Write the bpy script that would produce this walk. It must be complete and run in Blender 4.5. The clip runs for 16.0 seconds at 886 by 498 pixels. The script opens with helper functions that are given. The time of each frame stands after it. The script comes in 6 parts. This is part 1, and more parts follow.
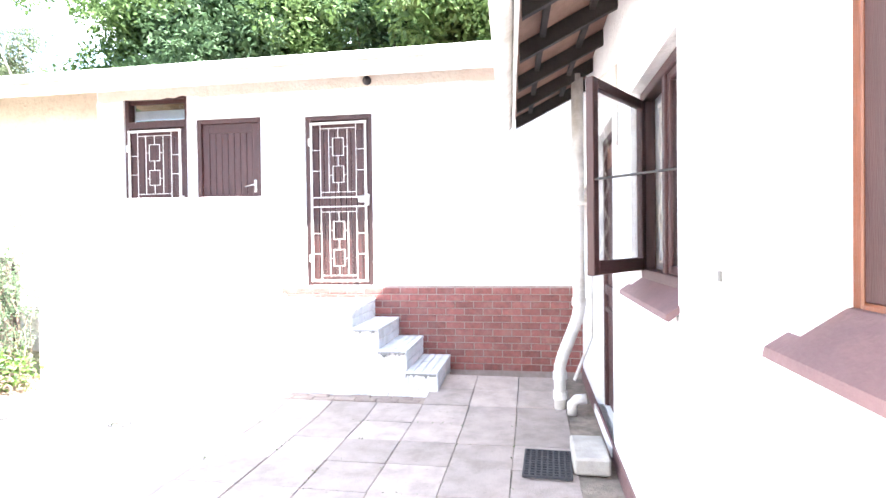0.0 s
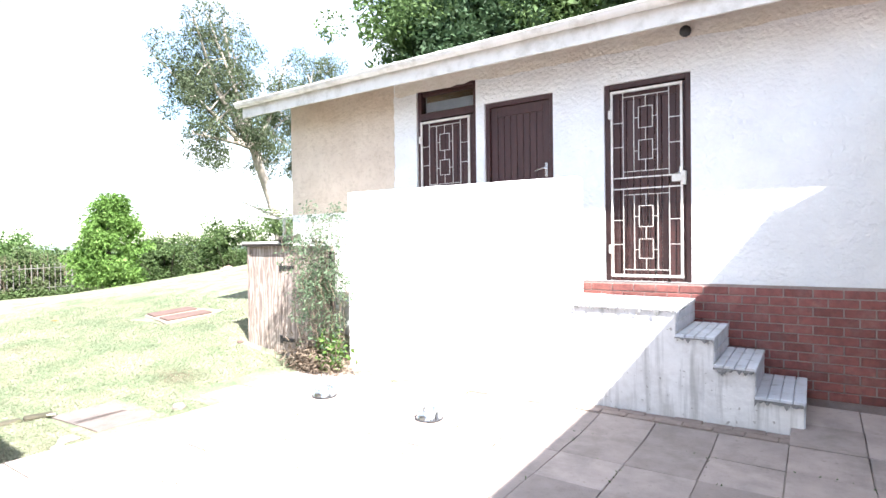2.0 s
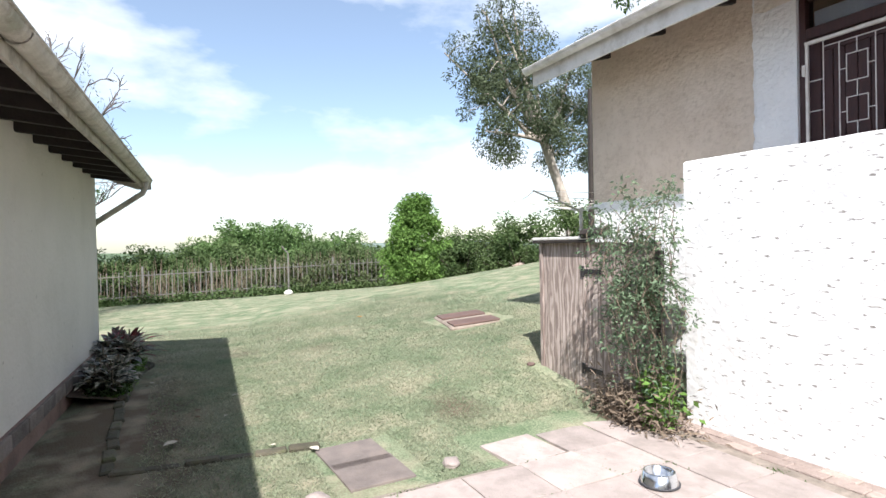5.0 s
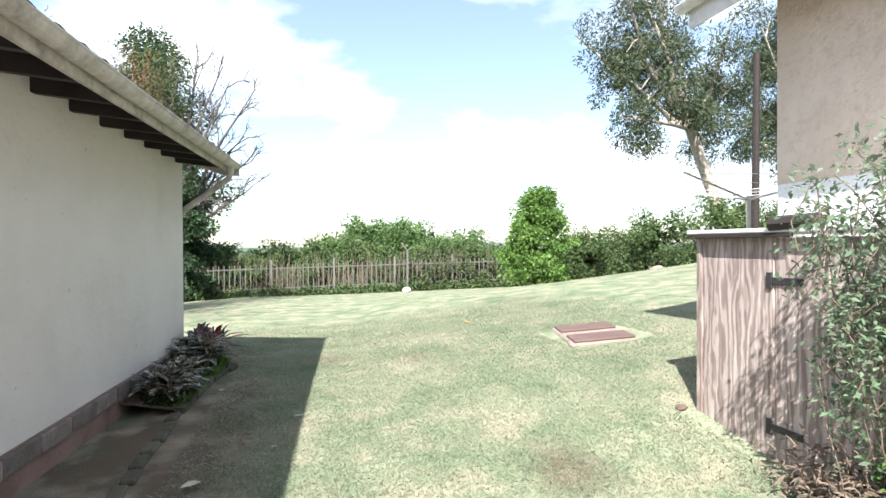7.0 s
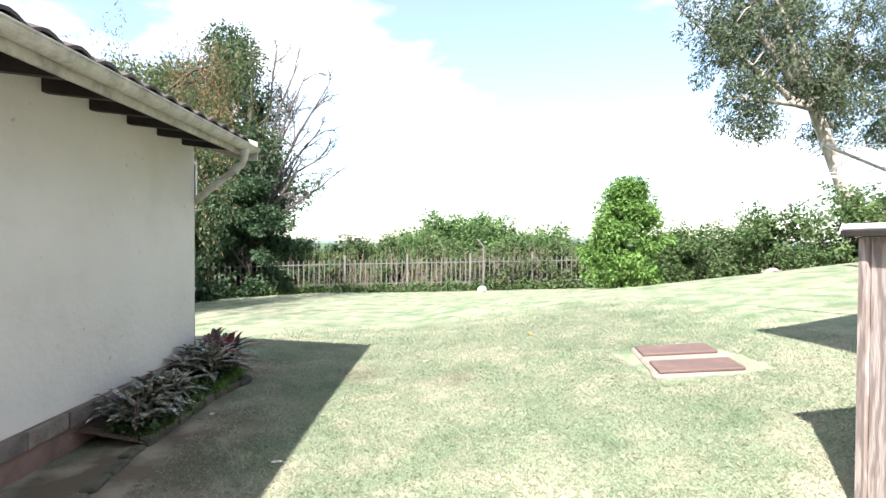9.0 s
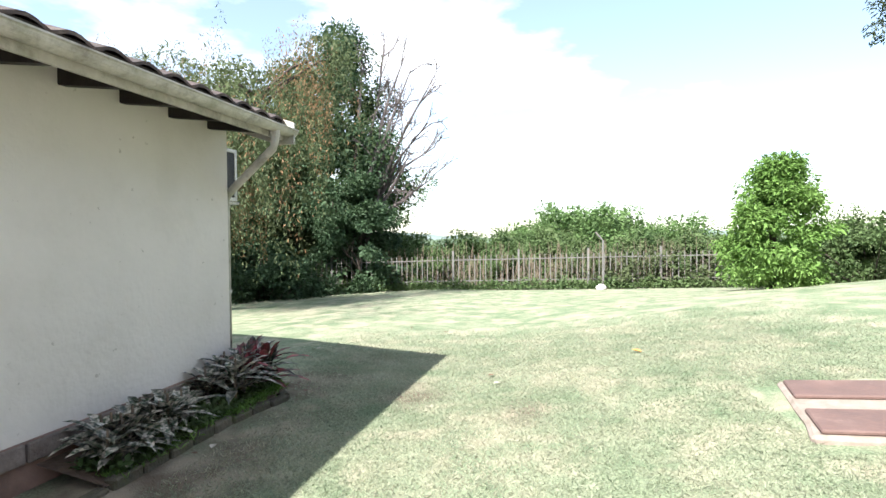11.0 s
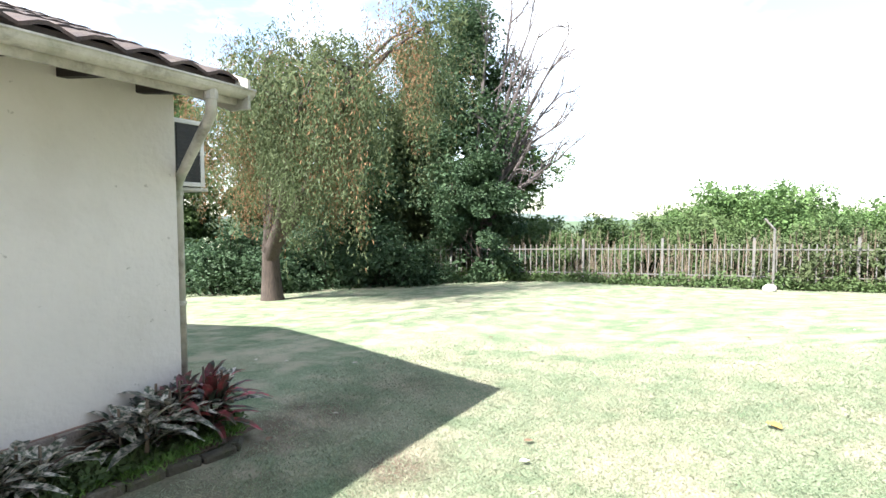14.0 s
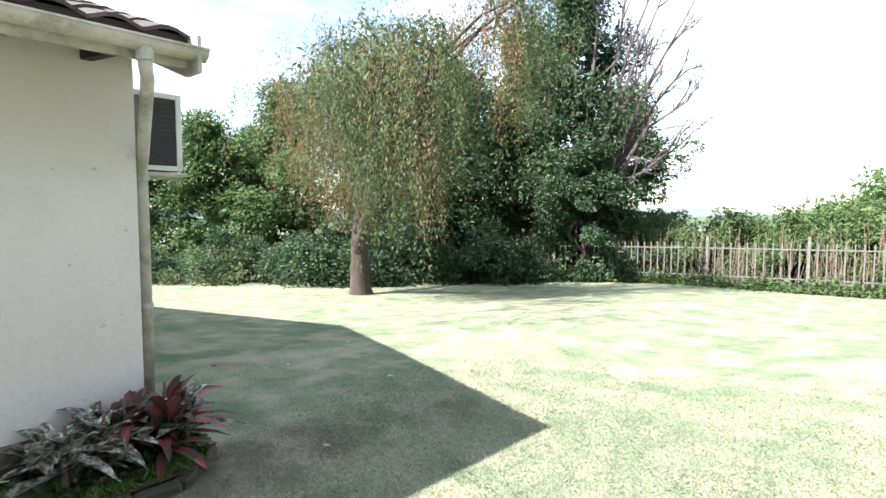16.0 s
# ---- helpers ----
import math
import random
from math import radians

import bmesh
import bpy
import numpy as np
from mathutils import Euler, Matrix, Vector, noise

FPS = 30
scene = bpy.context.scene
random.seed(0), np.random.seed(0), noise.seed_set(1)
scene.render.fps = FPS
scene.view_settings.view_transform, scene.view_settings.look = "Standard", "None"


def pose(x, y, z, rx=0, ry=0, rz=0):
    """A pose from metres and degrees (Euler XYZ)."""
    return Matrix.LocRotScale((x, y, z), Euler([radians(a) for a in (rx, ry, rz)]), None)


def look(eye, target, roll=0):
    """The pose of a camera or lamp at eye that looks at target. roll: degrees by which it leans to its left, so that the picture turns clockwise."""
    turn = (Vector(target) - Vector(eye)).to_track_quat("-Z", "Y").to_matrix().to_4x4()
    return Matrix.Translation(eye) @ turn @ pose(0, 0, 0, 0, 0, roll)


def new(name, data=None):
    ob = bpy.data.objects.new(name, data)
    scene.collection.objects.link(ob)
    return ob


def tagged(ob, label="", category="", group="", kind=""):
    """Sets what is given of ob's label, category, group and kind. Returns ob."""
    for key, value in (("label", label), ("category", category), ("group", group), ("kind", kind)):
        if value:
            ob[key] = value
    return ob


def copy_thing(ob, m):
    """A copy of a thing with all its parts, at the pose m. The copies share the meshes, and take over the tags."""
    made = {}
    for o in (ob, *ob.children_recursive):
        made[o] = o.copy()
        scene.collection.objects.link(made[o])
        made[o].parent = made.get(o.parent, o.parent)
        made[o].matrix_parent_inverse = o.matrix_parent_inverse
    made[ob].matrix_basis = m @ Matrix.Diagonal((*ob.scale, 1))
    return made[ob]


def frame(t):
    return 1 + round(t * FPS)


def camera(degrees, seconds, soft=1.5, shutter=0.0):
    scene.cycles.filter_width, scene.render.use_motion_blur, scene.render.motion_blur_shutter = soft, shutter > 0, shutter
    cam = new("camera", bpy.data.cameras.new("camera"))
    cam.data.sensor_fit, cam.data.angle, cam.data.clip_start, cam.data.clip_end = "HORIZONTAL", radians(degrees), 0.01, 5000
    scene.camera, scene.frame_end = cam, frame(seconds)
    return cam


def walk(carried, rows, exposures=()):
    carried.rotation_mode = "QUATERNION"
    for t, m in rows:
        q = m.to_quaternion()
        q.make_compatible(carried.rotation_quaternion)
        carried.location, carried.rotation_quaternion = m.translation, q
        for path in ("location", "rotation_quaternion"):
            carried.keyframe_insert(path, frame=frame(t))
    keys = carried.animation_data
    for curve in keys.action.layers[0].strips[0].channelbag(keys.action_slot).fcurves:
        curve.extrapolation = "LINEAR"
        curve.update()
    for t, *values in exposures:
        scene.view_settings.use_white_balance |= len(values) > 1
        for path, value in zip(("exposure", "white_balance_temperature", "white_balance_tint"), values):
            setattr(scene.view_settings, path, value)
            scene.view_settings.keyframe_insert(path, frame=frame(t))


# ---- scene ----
cam = camera(78.0, 16.0)
EXPOSURES = [(0, 3.78), (0.5, 3.4), (1.0, 2.85), (1.5, 2.5), (2.5, 2.1), (3.5, 1.68), (4.5, 1.25), (5, 1.08), (7.5, 1.7), (8.5, 1.8), (11, 1.76), (12.5, 2.18), (13.5, 2.05), (14.5, 2.03), (16, 2.0)]
PATH = [
    (0, (0.131, -0.129, 1.581), (-0.188, 1.845, 1.555), -0.7),
    (0.5, (-0.071, -0.027, 1.519), (-0.601, 1.901, 1.495), -0.9),
    (1, (-0.312, 0.099, 1.468), (-1.018, 1.97, 1.45), -0.7),
    (1.5, (-0.538, 0.289, 1.464), (-1.457, 2.065, 1.448), -0.7),
    (2, (-0.772, 0.443, 1.489), (-1.892, 2.101, 1.466), -0.7),
    (2.5, (-1.025, 0.586, 1.535), (-2.277, 2.146, 1.504), -0.9),
    (3, (-1.265, 0.766, 1.545), (-2.644, 2.214, 1.508), -1.1),
    (3.5, (-1.517, 0.956, 1.539), (-3.028, 2.266, 1.505), -1.2),
    (4, (-1.764, 1.144, 1.55), (-3.38, 2.323, 1.513), -1.2),
    (4.5, (-2.009, 1.328, 1.554), (-3.712, 2.377, 1.52), -1.4),
    (5, (-2.352, 1.588, 1.493), (-4.143, 2.478, 1.472), -1.2),
    (5.2, (-2.472, 1.681, 1.473), (-4.296, 2.502, 1.456), -1.1),
    (7.3, (-3.685, 2.378, 1.435), (-5.64, 2.799, 1.416), -0.5),
    (7.5, (-3.792, 2.439, 1.433), (-5.752, 2.838, 1.414), -0.7),
    (8, (-4.044, 2.608, 1.429), (-6.018, 2.926, 1.414), -0.5),
    (8.5, (-4.365, 2.788, 1.441), (-6.352, 3.018, 1.421), -0.8),
    (8.7, (-4.49, 2.871, 1.447), (-6.481, 3.061, 1.421), -0.3),
    (10.8, (-5.798, 3.524, 1.417), (-7.779, 3.254, 1.378), -0.6),
    (11, (-5.903, 3.582, 1.435), (-7.874, 3.251, 1.385), -0.5),
    (11.5, (-6.234, 3.687, 1.458), (-8.177, 3.219, 1.376), -0.6),
    (12, (-6.544, 3.802, 1.476), (-8.458, 3.231, 1.383), -0.7),
    (12.5, (-6.876, 3.927, 1.492), (-8.761, 3.265, 1.395), -0.3),
    (13, (-7.221, 4.043, 1.516), (-9.077, 3.305, 1.414), -0.2),
    (13.5, (-7.566, 4.148, 1.523), (-9.396, 3.349, 1.418), -0.1),
    (14, (-7.894, 4.23, 1.554), (-9.692, 3.361, 1.438), -0.1),
    (14.5, (-8.236, 4.265, 1.549), (-10.004, 3.337, 1.426), 0.0),
    (15, (-8.56, 4.305, 1.553), (-10.28, 3.293, 1.424), 0.2),
    (15.5, (-8.869, 4.34, 1.528), (-10.497, 3.185, 1.395), 0.1),
    (16, (-9.163, 4.372, 1.527), (-10.724, 3.128, 1.39), 0.1),
]
walk(cam, [(t, look(eye, target, roll)) for t, eye, target, roll in PATH], EXPOSURES)

# ---- world, sun, exposure ----
world = bpy.data.worlds.new("sky")
scene.world = world
world.use_nodes = True
wn = world.node_tree
wn.nodes.clear()
sky = wn.nodes.new("ShaderNodeTexSky")
sky.sky_type = "NISHITA"
sky.sun_disc = False
sky.sun_elevation = radians(47.6)
sky.sun_rotation = radians(117.2)
sky.air_density, sky.dust_density, sky.ozone_density = 1.0, 0.7, 1.5
tc = wn.nodes.new("ShaderNodeTexCoord")
cl = wn.nodes.new("ShaderNodeTexNoise")
cl.inputs["Scale"].default_value = 2.2
cl.inputs["Detail"].default_value = 7
cl.inputs["Roughness"].default_value = 0.55
mp = wn.nodes.new("ShaderNodeMapping")
mp.inputs["Scale"].default_value = (1, 1, 2.6)
mp.inputs["Location"].default_value = (3.1, 1.4, 0.35)
ramp = wn.nodes.new("ShaderNodeValToRGB")
ramp.color_ramp.elements[0].position = 0.47
ramp.color_ramp.elements[1].position = 0.66
ramp.color_ramp.elements[0].color = (0.10, 0.10, 0.10, 1)
mix = wn.nodes.new("ShaderNodeMixRGB")
mix.inputs["Color2"].default_value = (6.6, 6.9, 7.4, 1)
bg = wn.nodes.new("ShaderNodeBackground")
bg.inputs["Strength"].default_value = 0.10
wo = wn.nodes.new("ShaderNodeOutputWorld")
wn.links.new(tc.outputs["Generated"], mp.inputs["Vector"])
wn.links.new(mp.outputs["Vector"], cl.inputs["Vector"])
wn.links.new(cl.outputs["Fac"], ramp.inputs["Fac"])
wn.links.new(ramp.outputs["Color"], mix.inputs["Fac"])
wn.links.new(sky.outputs["Color"], mix.inputs["Color1"])
wn.links.new(mix.outputs["Color"], bg.inputs["Color"])
wn.links.new(bg.outputs["Background"], wo.inputs["Surface"])

sun = new("sun", bpy.data.lights.new("sun", "SUN"))
sun.data.energy = 5.0
sun.data.angle = radians(0.6)
sun.data.color = (1.0, 0.975, 0.96)
sun.matrix_world = look((13.77, -7.1, 17.0), (0, 0, 0))


# ---- materials ----
def mat(name, c1, c2=None, scale=4.0, rough=0.85, bump=0.2, bscale=60.0, metal=0.0, stain=None, sscale=0.7, samt=0.5, vary=0.0, stretch=(1, 1, 1), object_space=False, spec=0.5, ramp_at=(0.35, 0.65), translucent=0.0, island=0.0):
    """Two-scale procedural surface: c1-c2 mottle, a stain layer, fine bump."""
    m = bpy.data.materials.new(name)
    m.use_nodes = True
    t = m.node_tree
    b = t.nodes["Principled BSDF"]
    N = t.nodes.new
    L = t.links.new
    co = N("ShaderNodeTexCoord") if object_space else N("ShaderNodeNewGeometry")
    vec = co.outputs["Object" if object_space else "Position"]
    mpn = N("ShaderNodeMapping")
    mpn.inputs["Scale"].default_value = stretch
    L(vec, mpn.inputs["Vector"])
    vec = mpn.outputs["Vector"]
    n1 = N("ShaderNodeTexNoise")
    n1.inputs["Scale"].default_value = scale
    n1.inputs["Detail"].default_value = 6
    n1.inputs["Roughness"].default_value = 0.62
    L(vec, n1.inputs["Vector"])
    r1 = N("ShaderNodeValToRGB")
    r1.color_ramp.elements[0].position, r1.color_ramp.elements[1].position = ramp_at
    r1.color_ramp.elements[0].color = (*c1, 1)
    r1.color_ramp.elements[1].color = (*(c2 or c1), 1)
    L(n1.outputs["Fac"], r1.inputs["Fac"])
    col = r1.outputs["Color"]
    if stain:
        n2 = N("ShaderNodeTexNoise")
        n2.inputs["Scale"].default_value = sscale
        n2.inputs["Detail"].default_value = 8
        n2.inputs["Roughness"].default_value = 0.7
        L(vec, n2.inputs["Vector"])
        r2 = N("ShaderNodeValToRGB")
        r2.color_ramp.elements[0].position, r2.color_ramp.elements[1].position = 0.5, 0.72
        r2.color_ramp.elements[0].color = (0, 0, 0, 1)
        r2.color_ramp.elements[1].color = (samt, samt, samt, 1)
        L(n2.outputs["Fac"], r2.inputs["Fac"])
        mx = N("ShaderNodeMixRGB")
        mx.inputs["Color2"].default_value = (*stain, 1)
        L(r2.outputs["Color"], mx.inputs["Fac"])
        L(col, mx.inputs["Color1"])
        col = mx.outputs["Color"]
    if vary or island:
        hv = N("ShaderNodeHueSaturation")
        mr = N("ShaderNodeMapRange")
        amt = vary or island
        mr.inputs["To Min"].default_value, mr.inputs["To Max"].default_value = 1 - amt, 1 + amt
        src = N("ShaderNodeObjectInfo").outputs["Random"] if vary else N("ShaderNodeNewGeometry").outputs["Random Per Island"]
        L(src, mr.inputs["Value"])
        L(mr.outputs["Result"], hv.inputs["Value"])
        L(col, hv.inputs["Color"])
        col = hv.outputs["Color"]
    L(col, b.inputs["Base Color"])
    b.inputs["Roughness"].default_value = rough
    b.inputs["Metallic"].default_value = metal
    b.inputs["Specular IOR Level"].default_value = spec
    if bump:
        n3 = N("ShaderNodeTexNoise")
        n3.inputs["Scale"].default_value = bscale
        n3.inputs["Detail"].default_value = 4
        L(vec, n3.inputs["Vector"])
        bp = N("ShaderNodeBump")
        bp.inputs["Strength"].default_value = bump
        bp.inputs["Distance"].default_value = 0.02
        L(n3.outputs["Fac"], bp.inputs["Height"])
        L(bp.outputs["Normal"], b.inputs["Normal"])
    if translucent:
        tr = N("ShaderNodeBsdfTranslucent")
        ms = N("ShaderNodeMixShader")
        ms.inputs["Fac"].default_value = translucent
        L(col, tr.inputs["Color"])
        L(b.outputs["BSDF"], ms.inputs[1])
        L(tr.outputs["BSDF"], ms.inputs[2])
        L(ms.outputs["Shader"], t.nodes["Material Output"].inputs["Surface"])
    return m


def glass_mat(name, tint=(0.9, 0.93, 0.95), rough=0.02):
    m = bpy.data.materials.new(name)
    m.use_nodes = True
    b = m.node_tree.nodes["Principled BSDF"]
    b.inputs["Base Color"].default_value = (*tint, 1)
    b.inputs["Roughness"].default_value = rough
    b.inputs["Transmission Weight"].default_value = 1.0
    b.inputs["IOR"].default_value = 1.45
    return m


WHITE = mat("white_plaster", (0.82, 0.82, 0.82), (0.76, 0.76, 0.77), 3, 0.9, 0.9, 24, stain=(0.62, 0.6, 0.56), sscale=1.3, samt=0.3)
ROUGH_WHITE = mat("rough_white_plaster", (0.80, 0.80, 0.80), (0.72, 0.72, 0.72), 5, 0.95, 0.45, 15, stain=(0.5, 0.47, 0.42), sscale=4.0, samt=0.4)
STEP_WALL = mat("drip_stained_white_plaster", (0.78, 0.78, 0.78), (0.68, 0.68, 0.68), 5, 0.95, 0.5, 15, stain=(0.45, 0.43, 0.40), sscale=4.0, samt=0.5)
CREAM = mat("cream_plaster", (0.66, 0.56, 0.46), (0.58, 0.48, 0.385), 2, 0.95, 0.8, 26, stain=(0.36, 0.27, 0.19), sscale=16, samt=0.4)
HWALL = mat("grey_white_plaster", (0.715, 0.665, 0.605), (0.655, 0.61, 0.55), 1.2, 0.92, 0.3, 22, stain=(0.55, 0.50, 0.43), sscale=2.4, samt=0.16)
GUTTER = mat("white_gutter_paint", (0.72, 0.70, 0.68), (0.62, 0.6, 0.57), 6, 0.55, 0.1, 30, stain=(0.3, 0.27, 0.22), sscale=3, samt=0.5)
OLD_GUTTER = mat("weathered_gutter_paint", (0.58, 0.55, 0.49), (0.44, 0.41, 0.35), 9, 0.7, 0.3, 40, stain=(0.12, 0.10, 0.07), sscale=5, samt=0.75)
BROWN = mat("dark_brown_painted_wood", (0.060, 0.022, 0.020), (0.042, 0.015, 0.014), 8, 0.5, 0.15, 50, stretch=(6, 6, 0.6))
ORANGE_WOOD = mat("varnished_orange_wood", (0.20, 0.062, 0.026), (0.13, 0.04, 0.016), 10, 0.4, 0.15, 60, stretch=(5, 5, 0.4))
RAFTER = mat("dark_rafter_wood", (0.018, 0.013, 0.011), (0.03, 0.022, 0.018), 7, 0.75, 0.2, 40)
SOFFIT = mat("underside_roof_tile", (0.30, 0.18, 0.14), (0.20, 0.12, 0.09), 5, 0.9, 0.3, 30)
TILE = mat("weathered_roof_tile", (0.075, 0.05, 0.042), (0.045, 0.036, 0.032), 6, 0.85, 0.4, 40, stain=(0.16, 0.14, 0.11), sscale=7, samt=0.6, island=0.25)
BRICK = mat("red_brick", (0.27, 0.095, 0.08), (0.18, 0.066, 0.058), 18, 0.9, 0.4, 90, vary=0.22, stain=(0.35, 0.25, 0.22), sscale=6, samt=0.35)
MORTAR = mat("mortar", (0.36, 0.29, 0.265), (0.27, 0.215, 0.195), 12, 0.95, 0.4, 80)
SLAB = mat("concrete_paving_slab", (0.37, 0.31, 0.285), (0.285, 0.24, 0.22), 5, 0.9, 0.35, 70, vary=0.17, stain=(0.22, 0.19, 0.17), sscale=2.5, samt=0.55)
STEP_PAINT = mat("grey_painted_step", (0.62, 0.64, 0.68), (0.52, 0.54, 0.58), 6, 0.7, 0.3, 40, stain=(0.32, 0.32, 0.31), sscale=5, samt=0.6)
CONCRETE = mat("raw_concrete", (0.42, 0.40, 0.37), (0.33, 0.31, 0.29), 9, 0.95, 0.4, 60)
SILL = mat("purple_brown_sill_tile", (0.17, 0.095, 0.095), (0.13, 0.072, 0.075), 8, 0.6, 0.2, 50)
BARS = mat("white_painted_steel", (0.72, 0.70, 0.66), (0.62, 0.58, 0.53), 12, 0.5, 0.1, 40, stain=(0.35, 0.2, 0.12), sscale=9, samt=0.4)
BLACK = mat("black_iron", (0.02, 0.02, 0.022), (0.035, 0.03, 0.03), 20, 0.6, 0.2, 60)
STEEL = mat("stainless_steel", (0.72, 0.72, 0.72), (0.66, 0.66, 0.66), 20, 0.18, 0.02, 40, metal=1.0)
RUBBER = mat("black_rubber_mat", (0.03, 0.03, 0.035), (0.05, 0.05, 0.055), 20, 0.8, 0.2, 60)
SHEDWOOD = mat("weathered_grey_plywood", (0.47, 0.405, 0.37), (0.28, 0.225, 0.20), 3.2, 0.9, 0.4, 30, stretch=(7, 7, 0.7), stain=(0.42, 0.36, 0.32), sscale=2, samt=0.5)
RUST = mat("red_oxide_cover", (0.125, 0.075, 0.062), (0.09, 0.058, 0.05), 8, 0.85, 0.2, 50, stain=(0.26, 0.16, 0.13), sscale=4, samt=0.5)
COVER_CONC = mat("pinkish_concrete_surround", (0.28, 0.225, 0.19), (0.19, 0.155, 0.12), 7, 0.95, 0.4, 60)
SOIL = mat("bare_soil", (0.11, 0.075, 0.05), (0.075, 0.05, 0.035), 14, 1.0, 0.8, 30)
GALV = mat("galvanised_fence_steel", (0.19, 0.185, 0.172), (0.13, 0.126, 0.115), 10, 0.7, 0.1, 30, metal=0.2, stain=(0.25, 0.16, 0.1), sscale=4, samt=0.4)
BARK = mat("grey_brown_bark", (0.08, 0.059, 0.046), (0.042, 0.032, 0.026), 8, 0.95, 0.9, 25, stretch=(3, 3, 0.7))
PALEBARK = mat("pale_gum_bark", (0.50, 0.44, 0.38), (0.31, 0.265, 0.225), 4, 0.85, 0.4, 18, stretch=(2, 2, 0.6))
DEADWOOD = mat("bare_grey_twigs", (0.12, 0.10, 0.095), (0.08, 0.068, 0.064), 8, 0.9, 0.3, 30)
GLASS = glass_mat("window_glass")
CURTAIN = mat("pale_blue_net_curtain", (0.55, 0.60, 0.68), (0.66, 0.70, 0.76), 9, 0.9, 0.1, 40, stretch=(1, 14, 0.4))
# near-black colour stands in for the lack of light indoors
UNLIT_ROOM = mat("unlit_room_dark", (0.03, 0.03, 0.035), (0.045, 0.045, 0.05), 3, 0.9, 0.0)
PLINTH = mat("earth_stained_plinth", (0.27, 0.18, 0.145), (0.19, 0.115, 0.09), 3, 0.95, 0.3, 40, stain=(0.14, 0.11, 0.085), sscale=3, samt=0.7)
STONE = mat("whitewashed_stone", (0.62, 0.60, 0.56), (0.5, 0.47, 0.43), 10, 0.9, 0.5, 40)


def add_layer(m, scale, stretch, colour, lo, hi, amount):
    """Lay one more noise-shaped stain over a surface."""
    t = m.node_tree
    b = t.nodes["Principled BSDF"]
    old = b.inputs["Base Color"].links[0].from_socket
    g = t.nodes.new("ShaderNodeNewGeometry")
    mp2 = t.nodes.new("ShaderNodeMapping")
    mp2.inputs["Scale"].default_value = stretch
    nz = t.nodes.new("ShaderNodeTexNoise")
    nz.inputs["Scale"].default_value = scale
    nz.inputs["Detail"].default_value = 5
    mr = t.nodes.new("ShaderNodeMapRange")
    mr.inputs["From Min"].default_value, mr.inputs["From Max"].default_value = lo, hi
    mr.inputs["To Max"].default_value = amount
    mx = t.nodes.new("ShaderNodeMixRGB")
    mx.inputs["Color2"].default_value = (*colour, 1)
    t.links.new(g.outputs["Position"], mp2.inputs["Vector"])
    t.links.new(mp2.outputs["Vector"], nz.inputs["Vector"])
    t.links.new(nz.outputs["Fac"], mr.inputs["Value"])
    t.links.new(mr.outputs["Result"], mx.inputs["Fac"])
    t.links.new(old, mx.inputs["Color1"])
    t.links.new(mx.outputs["Color"], b.inputs["Base Color"])


add_layer(STEP_WALL, 1.0, (17, 17, 1.3), (0.34, 0.34, 0.33), 0.50, 0.70, 0.7)
add_layer(STEP_WALL, 24.0, (1, 1, 1), (0.14, 0.12, 0.09), 0.66, 0.70, 0.6)
add_layer(ROUGH_WHITE, 30.0, (0.5, 1, 1.4), (0.12, 0.10, 0.08), 0.63, 0.67, 0.75)
add_layer(STEP_PAINT, 9.0, (1, 1, 1), (0.18, 0.18, 0.17), 0.62, 0.72, 0.5)
add_layer(SLAB, 26.0, (1, 1, 1), (0.15, 0.13, 0.11), 0.62, 0.75, 0.45)
add_layer(HWALL, 16.0, (1, 1, 1), (0.30, 0.26, 0.2), 0.70, 0.74, 0.5)
add_layer(OLD_GUTTER, 2.5, (1.2, 1, 1), (0.16, 0.19, 0.10), 0.55, 0.72, 0.6)


def plywood_grain(m):
    """Wavy arched veneer figure with grey weathering."""
    t = m.node_tree
    b = t.nodes["Principled BSDF"]
    old = b.inputs["Base Color"].links[0].from_socket
    g = t.nodes.new("ShaderNodeNewGeometry")
    mp2 = t.nodes.new("ShaderNodeMapping")
    mp2.inputs["Scale"].default_value = (1, 1, 0.2)
    wv = t.nodes.new("ShaderNodeTexWave")
    wv.inputs["Scale"].default_value = 5.0
    wv.inputs["Distortion"].default_value = 12.0
    wv.inputs["Detail"].default_value = 3.0
    wv.inputs["Detail Scale"].default_value = 2.2
    rp = t.nodes.new("ShaderNodeValToRGB")
    rp.color_ramp.elements[0].position, rp.color_ramp.elements[1].position = 0.15, 0.8
    rp.color_ramp.elements[0].color = (0.66, 0.61, 0.59, 1)
    rp.color_ramp.elements[1].color = (1.15, 1.13, 1.12, 1)
    mx = t.nodes.new("ShaderNodeMixRGB")
    mx.blend_type = "MULTIPLY"
    mx.inputs["Fac"].default_value = 1.0
    t.links.new(g.outputs["Position"], mp2.inputs["Vector"])
    t.links.new(mp2.outputs["Vector"], wv.inputs["Vector"])
    t.links.new(wv.outputs["Color"], rp.inputs["Fac"])
    t.links.new(old, mx.inputs["Color1"])
    t.links.new(rp.outputs["Color"], mx.inputs["Color2"])
    t.links.new(mx.outputs["Color"], b.inputs["Base Color"])


plywood_grain(SHEDWOOD)


def leafmat(name, c1, c2, tr=0.35, isl=0.3, rough=0.65):
    return mat(name, c1, c2, 1.1, rough, 0.0, translucent=tr, island=isl, ramp_at=(0.3, 0.7), spec=0.25)


